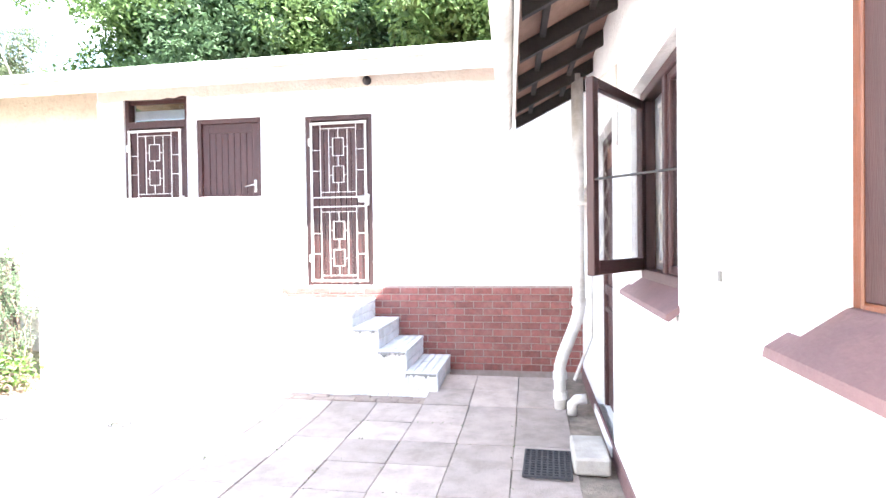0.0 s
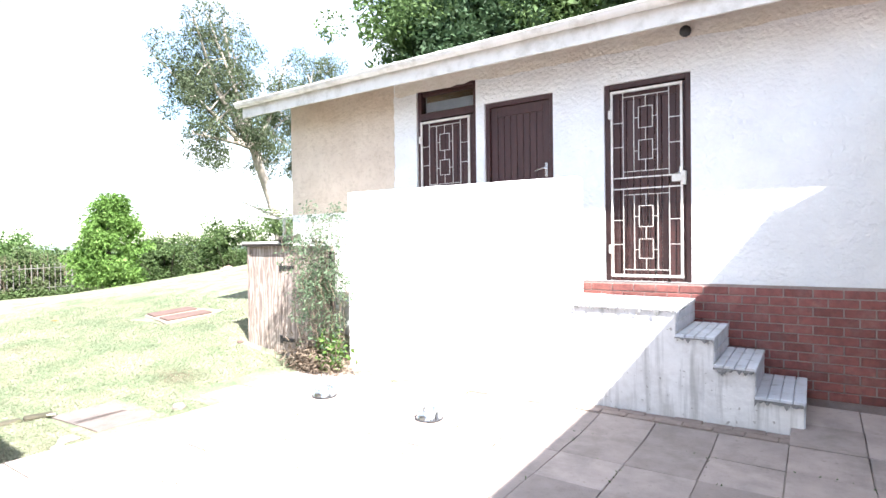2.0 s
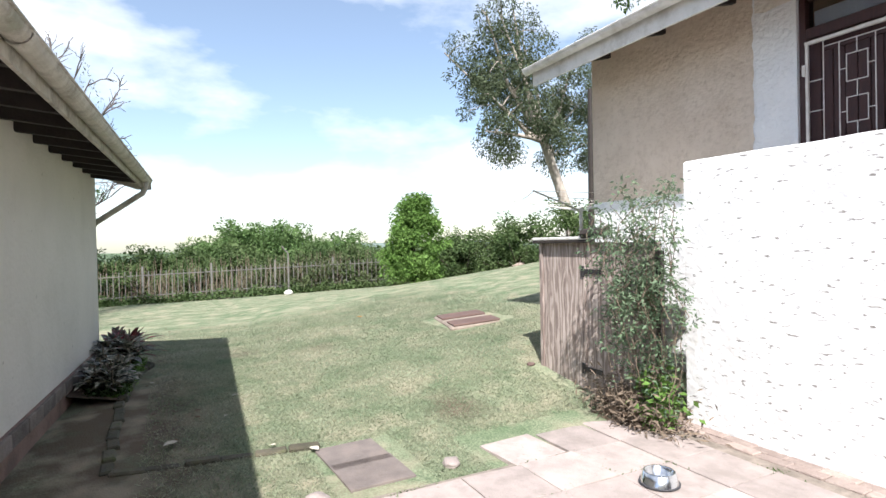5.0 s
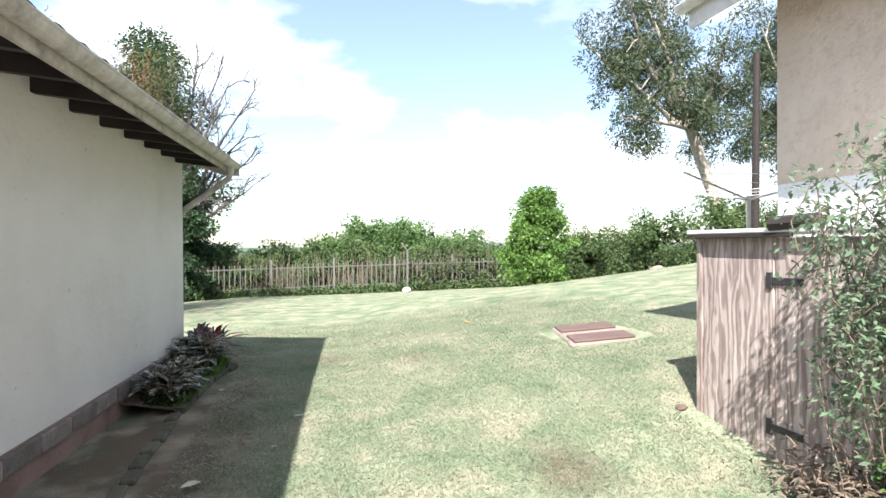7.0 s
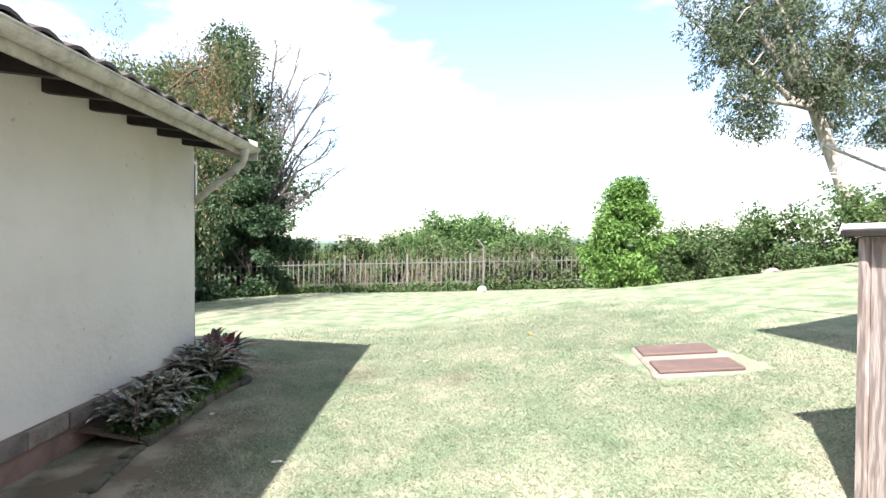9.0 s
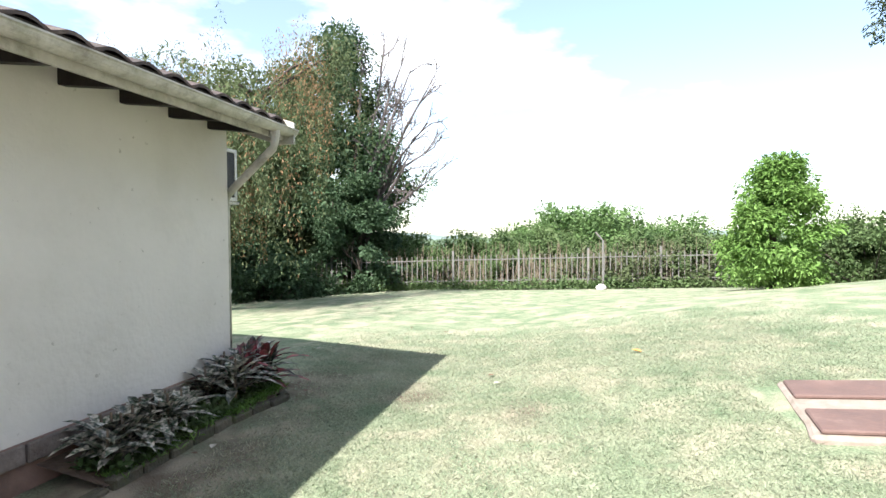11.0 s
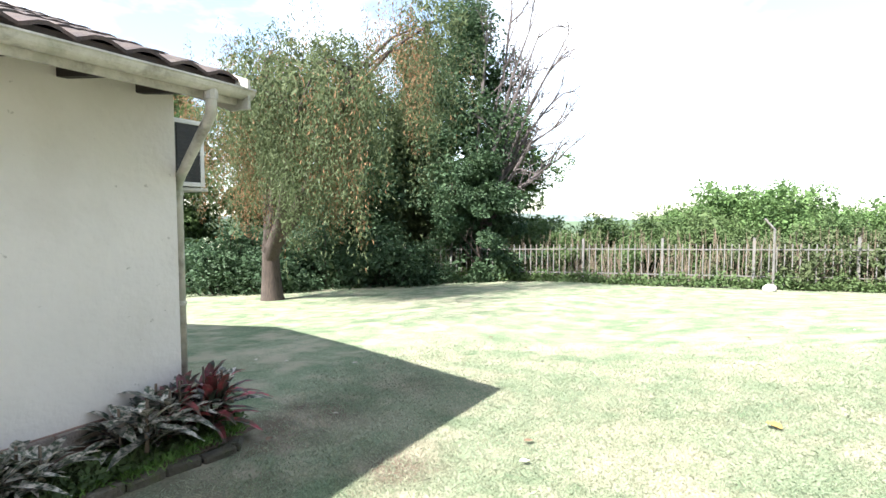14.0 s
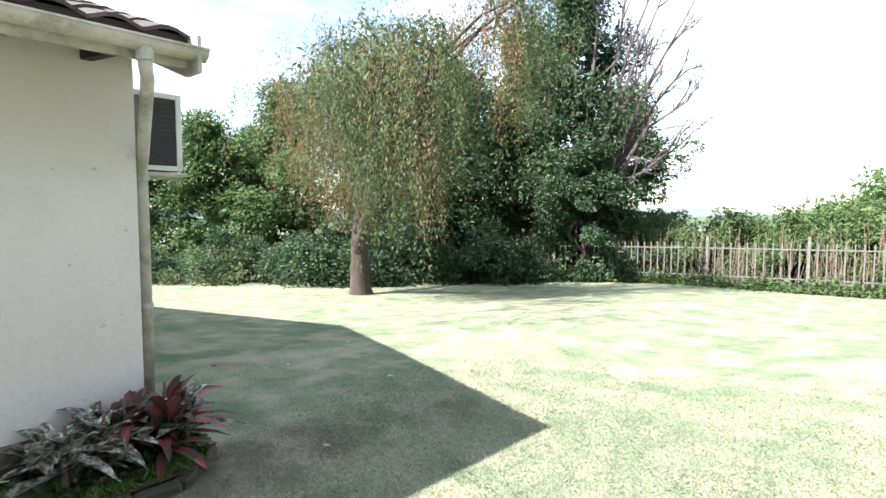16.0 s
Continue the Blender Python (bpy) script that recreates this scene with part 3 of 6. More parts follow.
def security_gate(name, x0, x1, z0, z1, y, label, flip=False):
    """A white square-bar gate with the stepped rectangle pattern."""
    g = thing(name, label, "gate")

    def bar(n, ax, az, bx, bz, w=0.0064, yy=0.0):
        part(n, B(min(ax, bx) - w / 2, y + yy - w / 2, min(az, bz) - w / 2, max(ax, bx) + w / 2, y + yy + w / 2, max(az, bz) + w / 2), BARS, g)
    for x in (x0, x1):
        bar("frame_stile", x, z0, x, z1, 0.021)
    for z in (z0, z1):
        bar("frame_rail", x0, z, x1, z, 0.026)
    w, h = x1 - x0, z1 - z0
    c = (x0 + x1) / 2
    inner = [x0 + w * k for k in (0.17, 0.33, 0.67, 0.83)]
    tall = h > 1.5
    halves = ((z0, z0 + h * 0.47), (z0 + h * 0.53, z1)) if tall else ((z0, z1),)
    if tall:
        for z in (z0 + h * 0.47, z0 + h * 0.53):
            bar("mid_rail", x0, z, x1, z, 0.012)
    for a, b in halves:
        hh = b - a
        bar("inner_bar", inner[0], a, inner[0], b)
        bar("inner_bar", inner[3], a, inner[3], b)
        for k in (0.07, 0.93):
            bar("cross_bar", x0 + w * 0.17, a + hh * k, x1 - w * 0.17, a + hh * k)
        for k in (0.36, 0.64):
            bar("stub_bar", x0, a + hh * k, inner[0], a + hh * k)
            bar("stub_bar", inner[3], a + hh * k, x1, a + hh * k)
        for xx in (inner[1], inner[2]):
            bar("short_bar", xx, a + hh * 0.07, xx, a + hh * 0.93)
        bw = w * 0.1
        for lo, hi in ((0.2, 0.42), (0.56, 0.8)):
            for xx in (c - bw, c + bw):
                bar("pattern_bar", xx, a + hh * lo, xx, a + hh * hi)
            for kz in (lo, hi):
                bar("pattern_bar", c - bw, a + hh * kz, c + bw, a + hh * kz)
        for lo, hi in ((0.07, 0.2), (0.42, 0.56), (0.8, 0.93)):
            bar("pattern_stem", c, a + hh * lo, c, a + hh * hi)
        for k in (0.3, 0.68):
            bar("pattern_stub", inner[1], a + hh * k, c - bw, a + hh * k)
            bar("pattern_stub", c + bw, a + hh * k, inner[2], a + hh * k)
    if tall:
        bm = bmesh.new()
        for k in range(1, 11):
            tube(bm, [(x0 + w * k / 11, y + 0.012, z0), (x0 + w * k / 11, y + 0.012, z0 + h * 0.44)], 0.0022, 4, False)
        for k in range(1, 15):
            tube(bm, [(x0, y + 0.012, z0 + h * 0.03 * k), ((x0 + x1) / 2, y + 0.016, z0 + h * 0.03 * k - 0.008), (x1, y + 0.012, z0 + h * 0.03 * k)], 0.0022, 4, False)
        part("wire_mesh", bm, BLACK, g, "sagging wire mesh over the lower part")
    part("lock_box", B(x1 - 0.09, y - 0.03, z0 + h * 0.495, x1 + 0.02, y + 0.025, z0 + h * 0.53, 0.004), BARS, g, "white steel lock box")
    part("lock_plate", B(x1 + 0.0, y - 0.035, z0 + h * 0.475, x1 + 0.04, y + 0.03, z0 + h * 0.545, 0.004), BARS, g)
    for k in (0.12, 0.86):
        part("hinge", B(x0 - 0.035, y - 0.02, z0 + h * k, x0 - 0.005, y + 0.02, z0 + h * k + 0.09, 0.003), BARS, g)
    return g


security_gate("security_gate", DOOR[0] + 0.085, DOOR[1] - 0.085, DOOR[2] + 0.06, DOOR[3] - 0.1, AY - 0.005, "white steel security gate with rectangle pattern before brown door")
security_gate("security_gate", WIN[0] + 0.085, WIN[1] - 0.1, 1.2, 3.06, AY - 0.005, "rust-flecked white steel security gate with rectangle pattern")

# flood sensor under the eave
lamp = thing("security_light", "small dark dome light on the outbuilding wall", "light", (-1.79, AY, 3.52))
bm = bmesh.new()
bmesh.ops.create_uvsphere(bm, u_segments=12, v_segments=8, radius=0.055, matrix=Matrix.Translation((0, -0.08, 0)))
part("dome", bm, BLACK, lamp, "black dome", True)
part("mount", T([(0, 0, 0.03), (0, -0.08, 0.03)], 0.028, 8), GUTTER, lamp)

# stair block, landing and screen wall
LY = 5.325
NOSING = mat("dirty_chipped_nosing", (0.13, 0.13, 0.13), (0.3, 0.3, 0.3), 30, 0.95, 0.4, 80)


def stair_block():
    st = thing("steps", "painted concrete steps up to a landing", "steps")
    xs = [(-1.15, -0.83, 0.265), (-1.44, -1.15, 0.48), (-1.73, -1.44, 0.70), (-2.6, -1.73, 0.92)]
    for i, (a, b, z) in enumerate(xs):
        part("step_core", B(a, LY, -0.1, b, AY - 0.1, z - 0.03), STEP_WALL, st)
        # treads of four bull-nosed strips
        n = 4 if i < 3 else 9
        w = (b - a + 0.02) / n
        for k in range(n):
            bm = B(a + k * w + 0.003, LY - 0.025, z - 0.03, a + (k + 1) * w - 0.003, AY - 0.1, z, 0.004)
            part("tread_strip", bm, STEP_PAINT, st)
        for k in range(2):
            zz = z - 0.03 - (k + 1) * 0.088
            part("riser_strip", B(b, LY + 0.006, zz, b + 0.012, AY - 0.1, zz + 0.08, 0.004), STEP_PAINT, st)
        # chipped dirty nosing along the front edge
        bm = bmesh.new()
        rn = random.Random(40 + i)
        m = int((b - a) / 0.02)
        up = [bm.verts.new((a + (b - a) * k / m, LY - 0.0275, z - 0.022)) for k in range(m + 1)]
        dn = [bm.verts.new((a + (b - a) * k / m, LY - 0.0272, z - 0.027 - abs(rn.gauss(0, 0.026)))) for k in range(m + 1)]
        for k in range(m):
            if i < 3 or k % 7 < 2:
                bm.faces.new((up[k], dn[k], dn[k + 1], up[k + 1]))
        part("chipped_nosing", bm, NOSING, st, "dark grey chipped edge")
    return st


stair_block()


def screen_wall():
    bm = bmesh.new()
    n = 90
    rnd = random.Random(5)
    x0, x1, y0, y1 = -5.46, -2.6, LY, LY + 0.22
    cols = [x0 + (x1 - x0) * i / n for i in range(n + 1)]
    tops = [2.115 - (x - x0) * 0.008 + 0.006 * noise.noise((x * 3, 0, 4)) for x in cols]
    bots = [-0.1 for x in cols]
    f = [(bm.verts.new((x, y0, b)), bm.verts.new((x, y0, t - 0.02)), bm.verts.new((x, y0 + 0.02, t)), bm.verts.new((x, y1 - 0.02, t)), bm.verts.new((x, y1, t - 0.02)), bm.verts.new((x, y1, b))) for x, t, b in zip(cols, tops, bots)]
    for p, q in zip(f, f[1:]):
        for k in range(5):
            bm.faces.new((p[k], q[k], q[k + 1], p[k + 1]))
    bm.faces.new(f[0][::-1])
    bm.faces.new(f[-1])
    bmesh.ops.recalc_face_normals(bm, faces=bm.faces)
    return setting("wall_screen", bm, ROUGH_WHITE, "rough white plastered screen wall beside the steps", "wall")


screen_wall()
setting("floor_landing", B(-5.46, LY + 0.22, 0.8, -2.6, AY, 0.92), CONCRETE, "concrete landing behind the screen wall", "floor")

# ---- main house: side wall with windows and stable door ----
RX = 0.70
W2 = (2.14, 3.18, 1.36, 2.42)
W3 = (-0.1, 1.15, 1.41, 2.5)
D2 = (3.9, 4.97, 0.1, 2.46)
wall_with_holes("wall_house_side", "x", RX, 0.24, -7.0, 6.27, -0.2, 3.3, [(*W2[:2], W2[2] - 0.085, W2[3]), (*W3[:2], W3[2] - 0.085, W3[3]), D2], WHITE, "white plaster side wall of the house")
setting("baseboard_house", B(RX - 0.012, 0.0, -0.2, RX + 0.0, 6.26, 0.13), SILL, "dark red painted plinth band at the wall foot", "plinth")
# added inner wall and floor, room darkness put into their colour
setting("wall_room_behind", B(2.4, -7, -0.2, 2.5, 6.2, 3.2), UNLIT_ROOM, "added inner wall of the house, near-black for the unlit room", "wall")
setting("floor_house", B(RX + 0.26, -7, 0.0, 2.4, 6.2, 0.1), UNLIT_ROOM, "added floor inside the house, near-black for the unlit room", "floor")
setting("wall_passage_end", B(-3.7, -7.2, -0.2, 3.0, -7.0, 3.2), WHITE, "plain white wall closing the passage", "wall")


def frame_rect(parent, x, y0, y1, z0, z1, w, d, material, name="frame"):
    part(name, B(x, y0, z0, x + d, y0 + w, z1, 0.004), material, parent)
    part(name, B(x, y1 - w, z0, x + d, y1, z1, 0.004), material, parent)
    part(name, B(x, y0 + w, z0, x + d, y1 - w, z0 + w, 0.004), material, parent)
    part(name, B(x, y0 + w, z1 - w, x + d, y1 - w, z1, 0.004), material, parent)


def window_two():
    w = thing("window_casement", "brown wooden casement window standing open, white lattice bars inside", "window", kind="structure")
    y0, y1, z0, z1 = W2
    x = RX + 0.06
    frame_rect(w, x, y0, y1, z0, z1, 0.055, 0.07, BROWN, "window_frame")
    part("mullion", B(x + 0.001, 2.62, z0 + 0.055, x + 0.069, 2.67, z1 - 0.055, 0.004), BROWN, w)
    frame_rect(w, x + 0.015, y0 + 0.055, 2.62, z0 + 0.055, z1 - 0.055, 0.04, 0.04, BROWN, "fixed_sash")
    part("pane", B(x + 0.03, y0 + 0.095, z0 + 0.095, x + 0.035, 2.58, z1 - 0.095), GLASS, w)
    # lattice bars
    part("lattice_rail", B(x + 0.085, y0 + 0.06, z1 - 0.1, x + 0.095, y1 - 0.06, z1 - 0.085), BARS, w)
    part("lattice_rail", B(x + 0.085, y0 + 0.06, z0 + 0.09, x + 0.095, y1 - 0.06, z0 + 0.105), BARS, w)
    for s in (-1, 1):
        for c in range(6):
            cy = y0 + 0.12 + c * 0.165
            for k in range(4):
                za, zb = z0 + 0.1 + k * 0.22, z0 + 0.1 + (k + 1) * 0.22
                sgn = s if k % 2 == 0 else -s
                part("lattice_bar", T([(x + 0.09, cy - sgn * 0.04, za), (x + 0.09, cy + sgn * 0.04, zb)], 0.007, 5), BARS, w)
    part("curtain", curtain(x + 0.13, y0, 2.75, z0, z1), CURTAIN, w, "pale blue net curtain")
    # open casement leaf, hinged at the far jamb
    leaf = part("casement_leaf", bmesh.new(), BROWN, w)
    hx, hy = RX + 0.06, 3.13
    ang = math.atan2(2.56 - hy, 0.41 - hx)
    m = Matrix.Translation((hx, hy, 0)) @ Matrix.Rotation(ang, 4, "Z")
    L = math.hypot(0.41 - hx, 2.56 - hy)
    bm = bmesh.new()
    a, b = z0 + 0.05, z1 - 0.06
    box(bm, 0, -0.02, a, 0.05, 0.02, b, 0.004, m)
    box(bm, L - 0.055, -0.02, a, L, 0.02, b, 0.004, m)
    box(bm, 0.05, -0.02, a, L - 0.055, 0.02, a + 0.07, 0.004, m)
    box(bm, 0.05, -0.02, b - 0.05, L - 0.055, 0.02, b, 0.004, m)
    bm.to_mesh(leaf.data)
    bm.free()
    part("leaf_pane", box(bmesh.new(), 0.05, -0.003, a + 0.07, L - 0.055, 0.003, b - 0.05, 0, m), GLASS, leaf)
    part("stay_bar", T([(hx + math.cos(ang) * (L - 0.02), hy + math.sin(ang) * (L - 0.02), 1.87), (RX + 0.06, 2.2, 1.87)], 0.006, 6), BLACK, leaf, "thin black stay bar")
    part("sill", sill_mesh(y0 - 0.02, y1 + 0.08, z0), SILL, w, "purple-brown sloping tile sill")


def curtain(x, y0, y1, z0, z1):
    bm = bmesh.new()
    n = 60
    cols = [(bm.verts.new((x + 0.025 * math.sin(i * 1.1) + 0.01 * math.sin(i * 0.37), y0 + (y1 - y0) * i / n, z0 - 0.05)), bm.verts.new((x + 0.02 * math.sin(i * 1.1 + 0.3), y0 + (y1 - y0) * i / n, z1 + 0.05))) for i in range(n + 1)]
    for p, q in zip(cols, cols[1:]):
        bm.faces.new((p[0], q[0], q[1], p[1]))
    return bm


def sill_mesh(y0, y1, z):
    bm = bmesh.new()
    prof = [(RX + 0.14, z + 0.03), (RX + 0.09, z + 0.02), (RX - 0.05, z - 0.075), (RX - 0.055, z - 0.098), (RX - 0.04, z - 0.103), (RX + 0.0, z - 0.07), (RX + 0.14, z - 0.03)]
    a = [bm.verts.new((x, y0, zz)) for x, zz in prof]
    b = [bm.verts.new((x, y1, zz)) for x, zz in prof]
    for k in range(len(prof)):
        bm.faces.new((a[k], a[(k + 1) % len(prof)], b[(k + 1) % len(prof)], b[k]))
    bm.faces.new(a)
    bm.faces.new(b)
    bmesh.ops.recalc_face_normals(bm, faces=bm.faces)
    return bm


window_two()


def window_three():
    w = thing("window_near", "varnished orange-brown wooden window with grey plaster reveal", "window", kind="structure")
    y0, y1, z0, z1 = W3
    x = RX + 0.10
    frame_rect(w, x, y0, y1, z0, z1, 0.035, 0.09, ORANGE_WOOD, "window_frame")
    frame_rect(w, x + 0.004, y0 + 0.035, y1 - 0.035, z0 + 0.035, z1 - 0.035, 0.075, 0.035, BROWN, "sash")
    part("pane", B(x + 0.02, y0 + 0.11, z0 + 0.11, x + 0.025, y1 - 0.11, z1 - 0.11), GLASS, w)
    part("sill", sill_mesh(y0 - 0.02, y1 + 0.06, z0), SILL, w, "purple-brown sloping tile sill")
    part("curtain", curtain(x + 0.2, y0, y1, z0, z1), CURTAIN, w, "pale net curtain")


window_three()


def stable_door():
    d = thing("door_stable", "dark brown two-leaf stable door in a white reveal", "door", kind="structure")
    y0, y1, z0, z1 = D2
    x = RX + 0.07
    part("jamb", B(x, y0, z0, x + 0.08, y0 + 0.06, z1, 0.004), BROWN, d)
    part("jamb", B(x, y1 - 0.06, z0, x + 0.08, y1, z1, 0.004), BROWN, d)
    part("head", B(x, y0 + 0.06, z1 - 0.06, x + 0.08, y1 - 0.06, z1, 0.004), BROWN, d)
    part("lower_leaf", B(x + 0.03, y0 + 0.064, z0 + 0.02, x + 0.07, y1 - 0.064, 1.12, 0.004), BROWN, d)
    part("upper_leaf", B(x + 0.03, y0 + 0.064, 1.13, x + 0.07, y1 - 0.064, 2.2, 0.004), BROWN, d)
    part("weather_bar", B(x + 0.005, y0 + 0.064, 1.1, x + 0.03, y1 - 0.064, 1.19, 0.006), BROWN, d)
    part("weather_bar", B(x + 0.005, y0 + 0.064, 0.95, x + 0.03, y1 - 0.064, 0.99, 0.006), BROWN, d)
    part("top_panel", B(x + 0.03, y0 + 0.064, 2.205, x + 0.07, y1 - 0.064, z1 - 0.064, 0.004), ORANGE_WOOD, d, "bare varnished panel")
    part("bolt", T([(x + 0.02, y0 + 0.16, 1.36), (x - 0.02, y0 + 0.16, 1.36)], 0.012, 6), STEEL, d)
    part("threshold", B(RX - 0.02, y0 + 0.001, 0.02, x - 0.002, y1 - 0.001, z0, 0.006), ROUGH_WHITE, d, "white painted threshold")


stable_door()

# eave of the side wing: rafters, tile underside, gutter, fascia
R_EX, R_EZ = -0.05, 2.79
R_END = 5.8
before_eave = set(bpy.data.objects)
R_SL = math.tan(radians(27))


def side_roof():
    bm = bmesh.new()
    vs = [bm.verts.new(p) for p in ((R_EX, -7, R_EZ + 0.08), (R_EX, R_END, R_EZ + 0.08), (4.5, R_END, R_EZ + 0.08 + 4.64 * R_SL), (4.5, -7, R_EZ + 0.08 + 4.64 * R_SL))]
    bm.faces.new(vs)
    r = bmesh.ops.extrude_face_region(bm, geom=bm.faces[:])
    bmesh.ops.translate(bm, vec=(0, 0, 0.05), verts=[v for v in r["geom"] if isinstance(v, bmesh.types.BMVert)])
    bmesh.ops.recalc_face_normals(bm, faces=bm.faces)
    setting("roof_side_wing", bm, SOFFIT, "tiled roof seen from below, reddish-brown tiles", "roof")
    setting("trim_fascia_side", B(R_EX - 0.012, -7, R_EZ - 0.08, R_EX + 0.012, R_END + 0.02, R_EZ + 0.1), GUTTER, "white fascia board of the side wing", "fascia")
    for i in range(17):
        y = R_END - 0.1 - i * 0.72
        r = thing("rafter", "dark stained rafter under the side eave", "rafter", group="side wing rafters")
        bm = bmesh.new()
        box(bm, R_EX + 0.03, y, -0.06, RX + 0.12, y + 0.05, 0.06, 0.004)
        for v in bm.verts:
            v.co.z += R_EZ + 0.02 + (v.co.x - R_EX) * R_SL
        part("beam", bm, RAFTER, r)
    for i in range(3):
        x = R_EX + 0.16 + i * 0.32
        b = thing("batten", "dark roof batten under the tiles", "batten", group="side wing battens")
        z = R_EZ + 0.045 + (x - R_EX) * R_SL
        part("lath", B(x, -7, z - 0.0, x + 0.04, R_END - 0.05, z + 0.03), RAFTER, b)
    gutter("eave_gutter", (R_EX - 0.075, -6.5, R_EZ + 0.05), (R_EX - 0.075, R_END + 0.05, R_EZ + 0.03), 0.062, GUTTER, "white half-round gutter along the side wing eave")


side_roof()
turn = Matrix.Translation((R_EX, R_END, 0)) @ Matrix.Rotation(radians(2.2), 4, "Z") @ Matrix.Translation((-R_EX, -R_END, 0))
for ob in [o for o in bpy.data.objects if o not in before_eave and o.parent is None]:
    ob.matrix_basis = turn @ ob.matrix_basis


def downpipe_side():
    d = thing("downpipe", "thick white drainpipe with a kinked foot beside the stable door", "pipe")
    x, y = 0.56, 5.05
    part("pipe", T([(x, y, 3.1), (x, y, 0.95), (x - 0.02, y, 0.85), (x - 0.15, y - 0.02, 0.52), (x - 0.18, y - 0.03, 0.42), (x - 0.18, y - 0.03, 0.02)], 0.055, 12), GUTTER, d, "", True)
    for z in (0.98, 0.3, 0.12):
        xx = x if z > 0.9 else x - 0.18
        part("collar", T([(xx, y - (0 if z > 0.9 else 0.03), z), (xx, y - (0 if z > 0.9 else 0.03), z + 0.07)], 0.066, 12), GUTTER, d)
    part("bracket", B(x - 0.07, y - 0.075, 1.9, RX, y - 0.055, 1.925), GUTTER, d)
    part("thin_pipe", T([(x + 0.1, y - 0.09, 2.9), (x + 0.1, y - 0.09, 0.7), (x + 0.02, y - 0.09, 0.5), (x - 0.05, y - 0.05, 0.3)], 0.014, 6), GUTTER, d)
    part("foot_elbow", T([(x - 0.08, y - 0.12, 0.0), (x - 0.08, y - 0.12, 0.1), (x - 0.04, y - 0.12, 0.14), (x + 0.05, y - 0.12, 0.15)], 0.045, 10), GUTTER, d, "", True)


downpipe_side()


def small_things_side():
    # drain mat and concrete block by the door
    g = thing("rubber_mat", "black rubber grid mat on the paving", "mat", (0.06, 3.52, 0.012), -2)
    w, h = 0.32, 0.46
    for i in range(9):
        part("grid_bar", B(i * (w / 8) - 0.006, 0, 0, i * (w / 8) + 0.006, h, 0.018), RUBBER, g)
    for j in range(12):
        part("grid_bar", B(0, j * h / 11 - 0.006, 0.001, w, j * h / 11 + 0.006, 0.017), RUBBER, g)
    b = thing("concrete_block", "pale grey concrete block against the house wall", "block", (0.40, 3.6, 0.005))
    part("block", B(0, 0, 0, 0.24, 0.46, 0.12, 0.015), CONCRETE, b)
    s = thing("outlet_box", "small white weatherproof switch box on the wall", "switch", (RX, 1.51, 1.47))
    part("box", B(-0.035, -0.05, -0.065, 0, 0.05, 0.065, 0.006), BARS, s)
    part("cover", B(-0.045, -0.035, -0.045, -0.033, 0.035, 0.03, 0.004), GUTTER, s)
    part("button", B(-0.05, -0.012, -0.01, -0.044, 0.012, 0.02), GALV, s)
    part("conduit", T([(-0.004, 0.0, -0.07), (-0.004, 0.0, -0.09)], 0.008, 6), BARS, s)
    c = thing("wall_conduit", "white surface conduit running up the house wall", "conduit", (RX - 0.012, 0, 0))
    part("tube", T([(0, 3.6, 2.2), (0, 3.6, 2.72), (0, 4.8, 2.95)], 0.009, 6), BARS, c)
    a = thing("top_hung_window", "small white top-hung window pushed open", "window", (RX, 5.55, 1.72))
    part("frame", B(-0.02, -0.25, 0, 0.02, 0.25, 0.42, 0.004), BARS, a)
    m = Matrix.Translation((-0.02, 0, 0.42)) @ Matrix.Rotation(radians(35), 4, "Y")
    part("flap", box(bmesh.new(), -0.012, -0.24, -0.38, 0.012, 0.24, 0, 0.003, m), BARS, a)


small_things_side()

# ---- main house: long wing with the garden wall ----
before_wing = set(bpy.data.objects)
HY, HX = 0.73, -10.66
H_EY, H_EZ = 1.24, 2.42
H_SL = math.tan(radians(19))
RAFTERS, RAFTER_0, RAFTER_STEP = 13, 0.22, 0.49
HX1 = -3.75
ridge_y = -4.2
setting("wall_house_garden", B(HX, HY - 0.24, -0.5, HX1, HY, 2.41), HWALL, "off-white plaster wall of the long wing", "wall")
setting("wall_house_gable_west", B(HX, -9.2, -0.8, HX + 0.24, HY - 0.24, 2.41), HWALL, "off-white gable wall of the long wing", "wall")
setting("wall_house_gable_east", B(HX1 - 0.24, -9.2, -0.5, HX1, HY - 0.24, 2.41), HWALL, "off-white end wall of the long wing", "wall")
setting("wall_house_back", B(HX, -9.44, -0.8, HX1, -9.2, 2.41), HWALL, "plain back wall of the long wing", "wall")
plinth = setting("baseboard_wing", B(HX + 0.0, HY, -0.3, HX1, HY + 0.018, 0.245), PLINTH, "dark red-brown plinth at the foot of the wall", "plinth")
PLINTH_BLOCK = mat("grey_brown_plinth_block", (0.24, 0.20, 0.175), (0.16, 0.125, 0.105), 9, 0.95, 0.5, 60, vary=0.2, stain=(0.12, 0.10, 0.08), sscale=4, samt=0.6)
block_mesh = mesh_of("plinth_block", B(0.005, 0.0, 0.125, 0.385, 0.03, 0.24, 0.006), PLINTH_BLOCK)
for i in range(17):
    piece("plinth_block", block_mesh, plinth, pose(HX + 0.1 + i * 0.39, HY + 0.016 + 0.004 * math.sin(i * 2.1), 0))
setting("wall_house_garden_head", B(HX + 0.001, HY - 0.2, 2.411, HX1 - 0.001, HY - 0.002, 2.60), HWALL, "off-white plaster filling between the rafters", "wall")


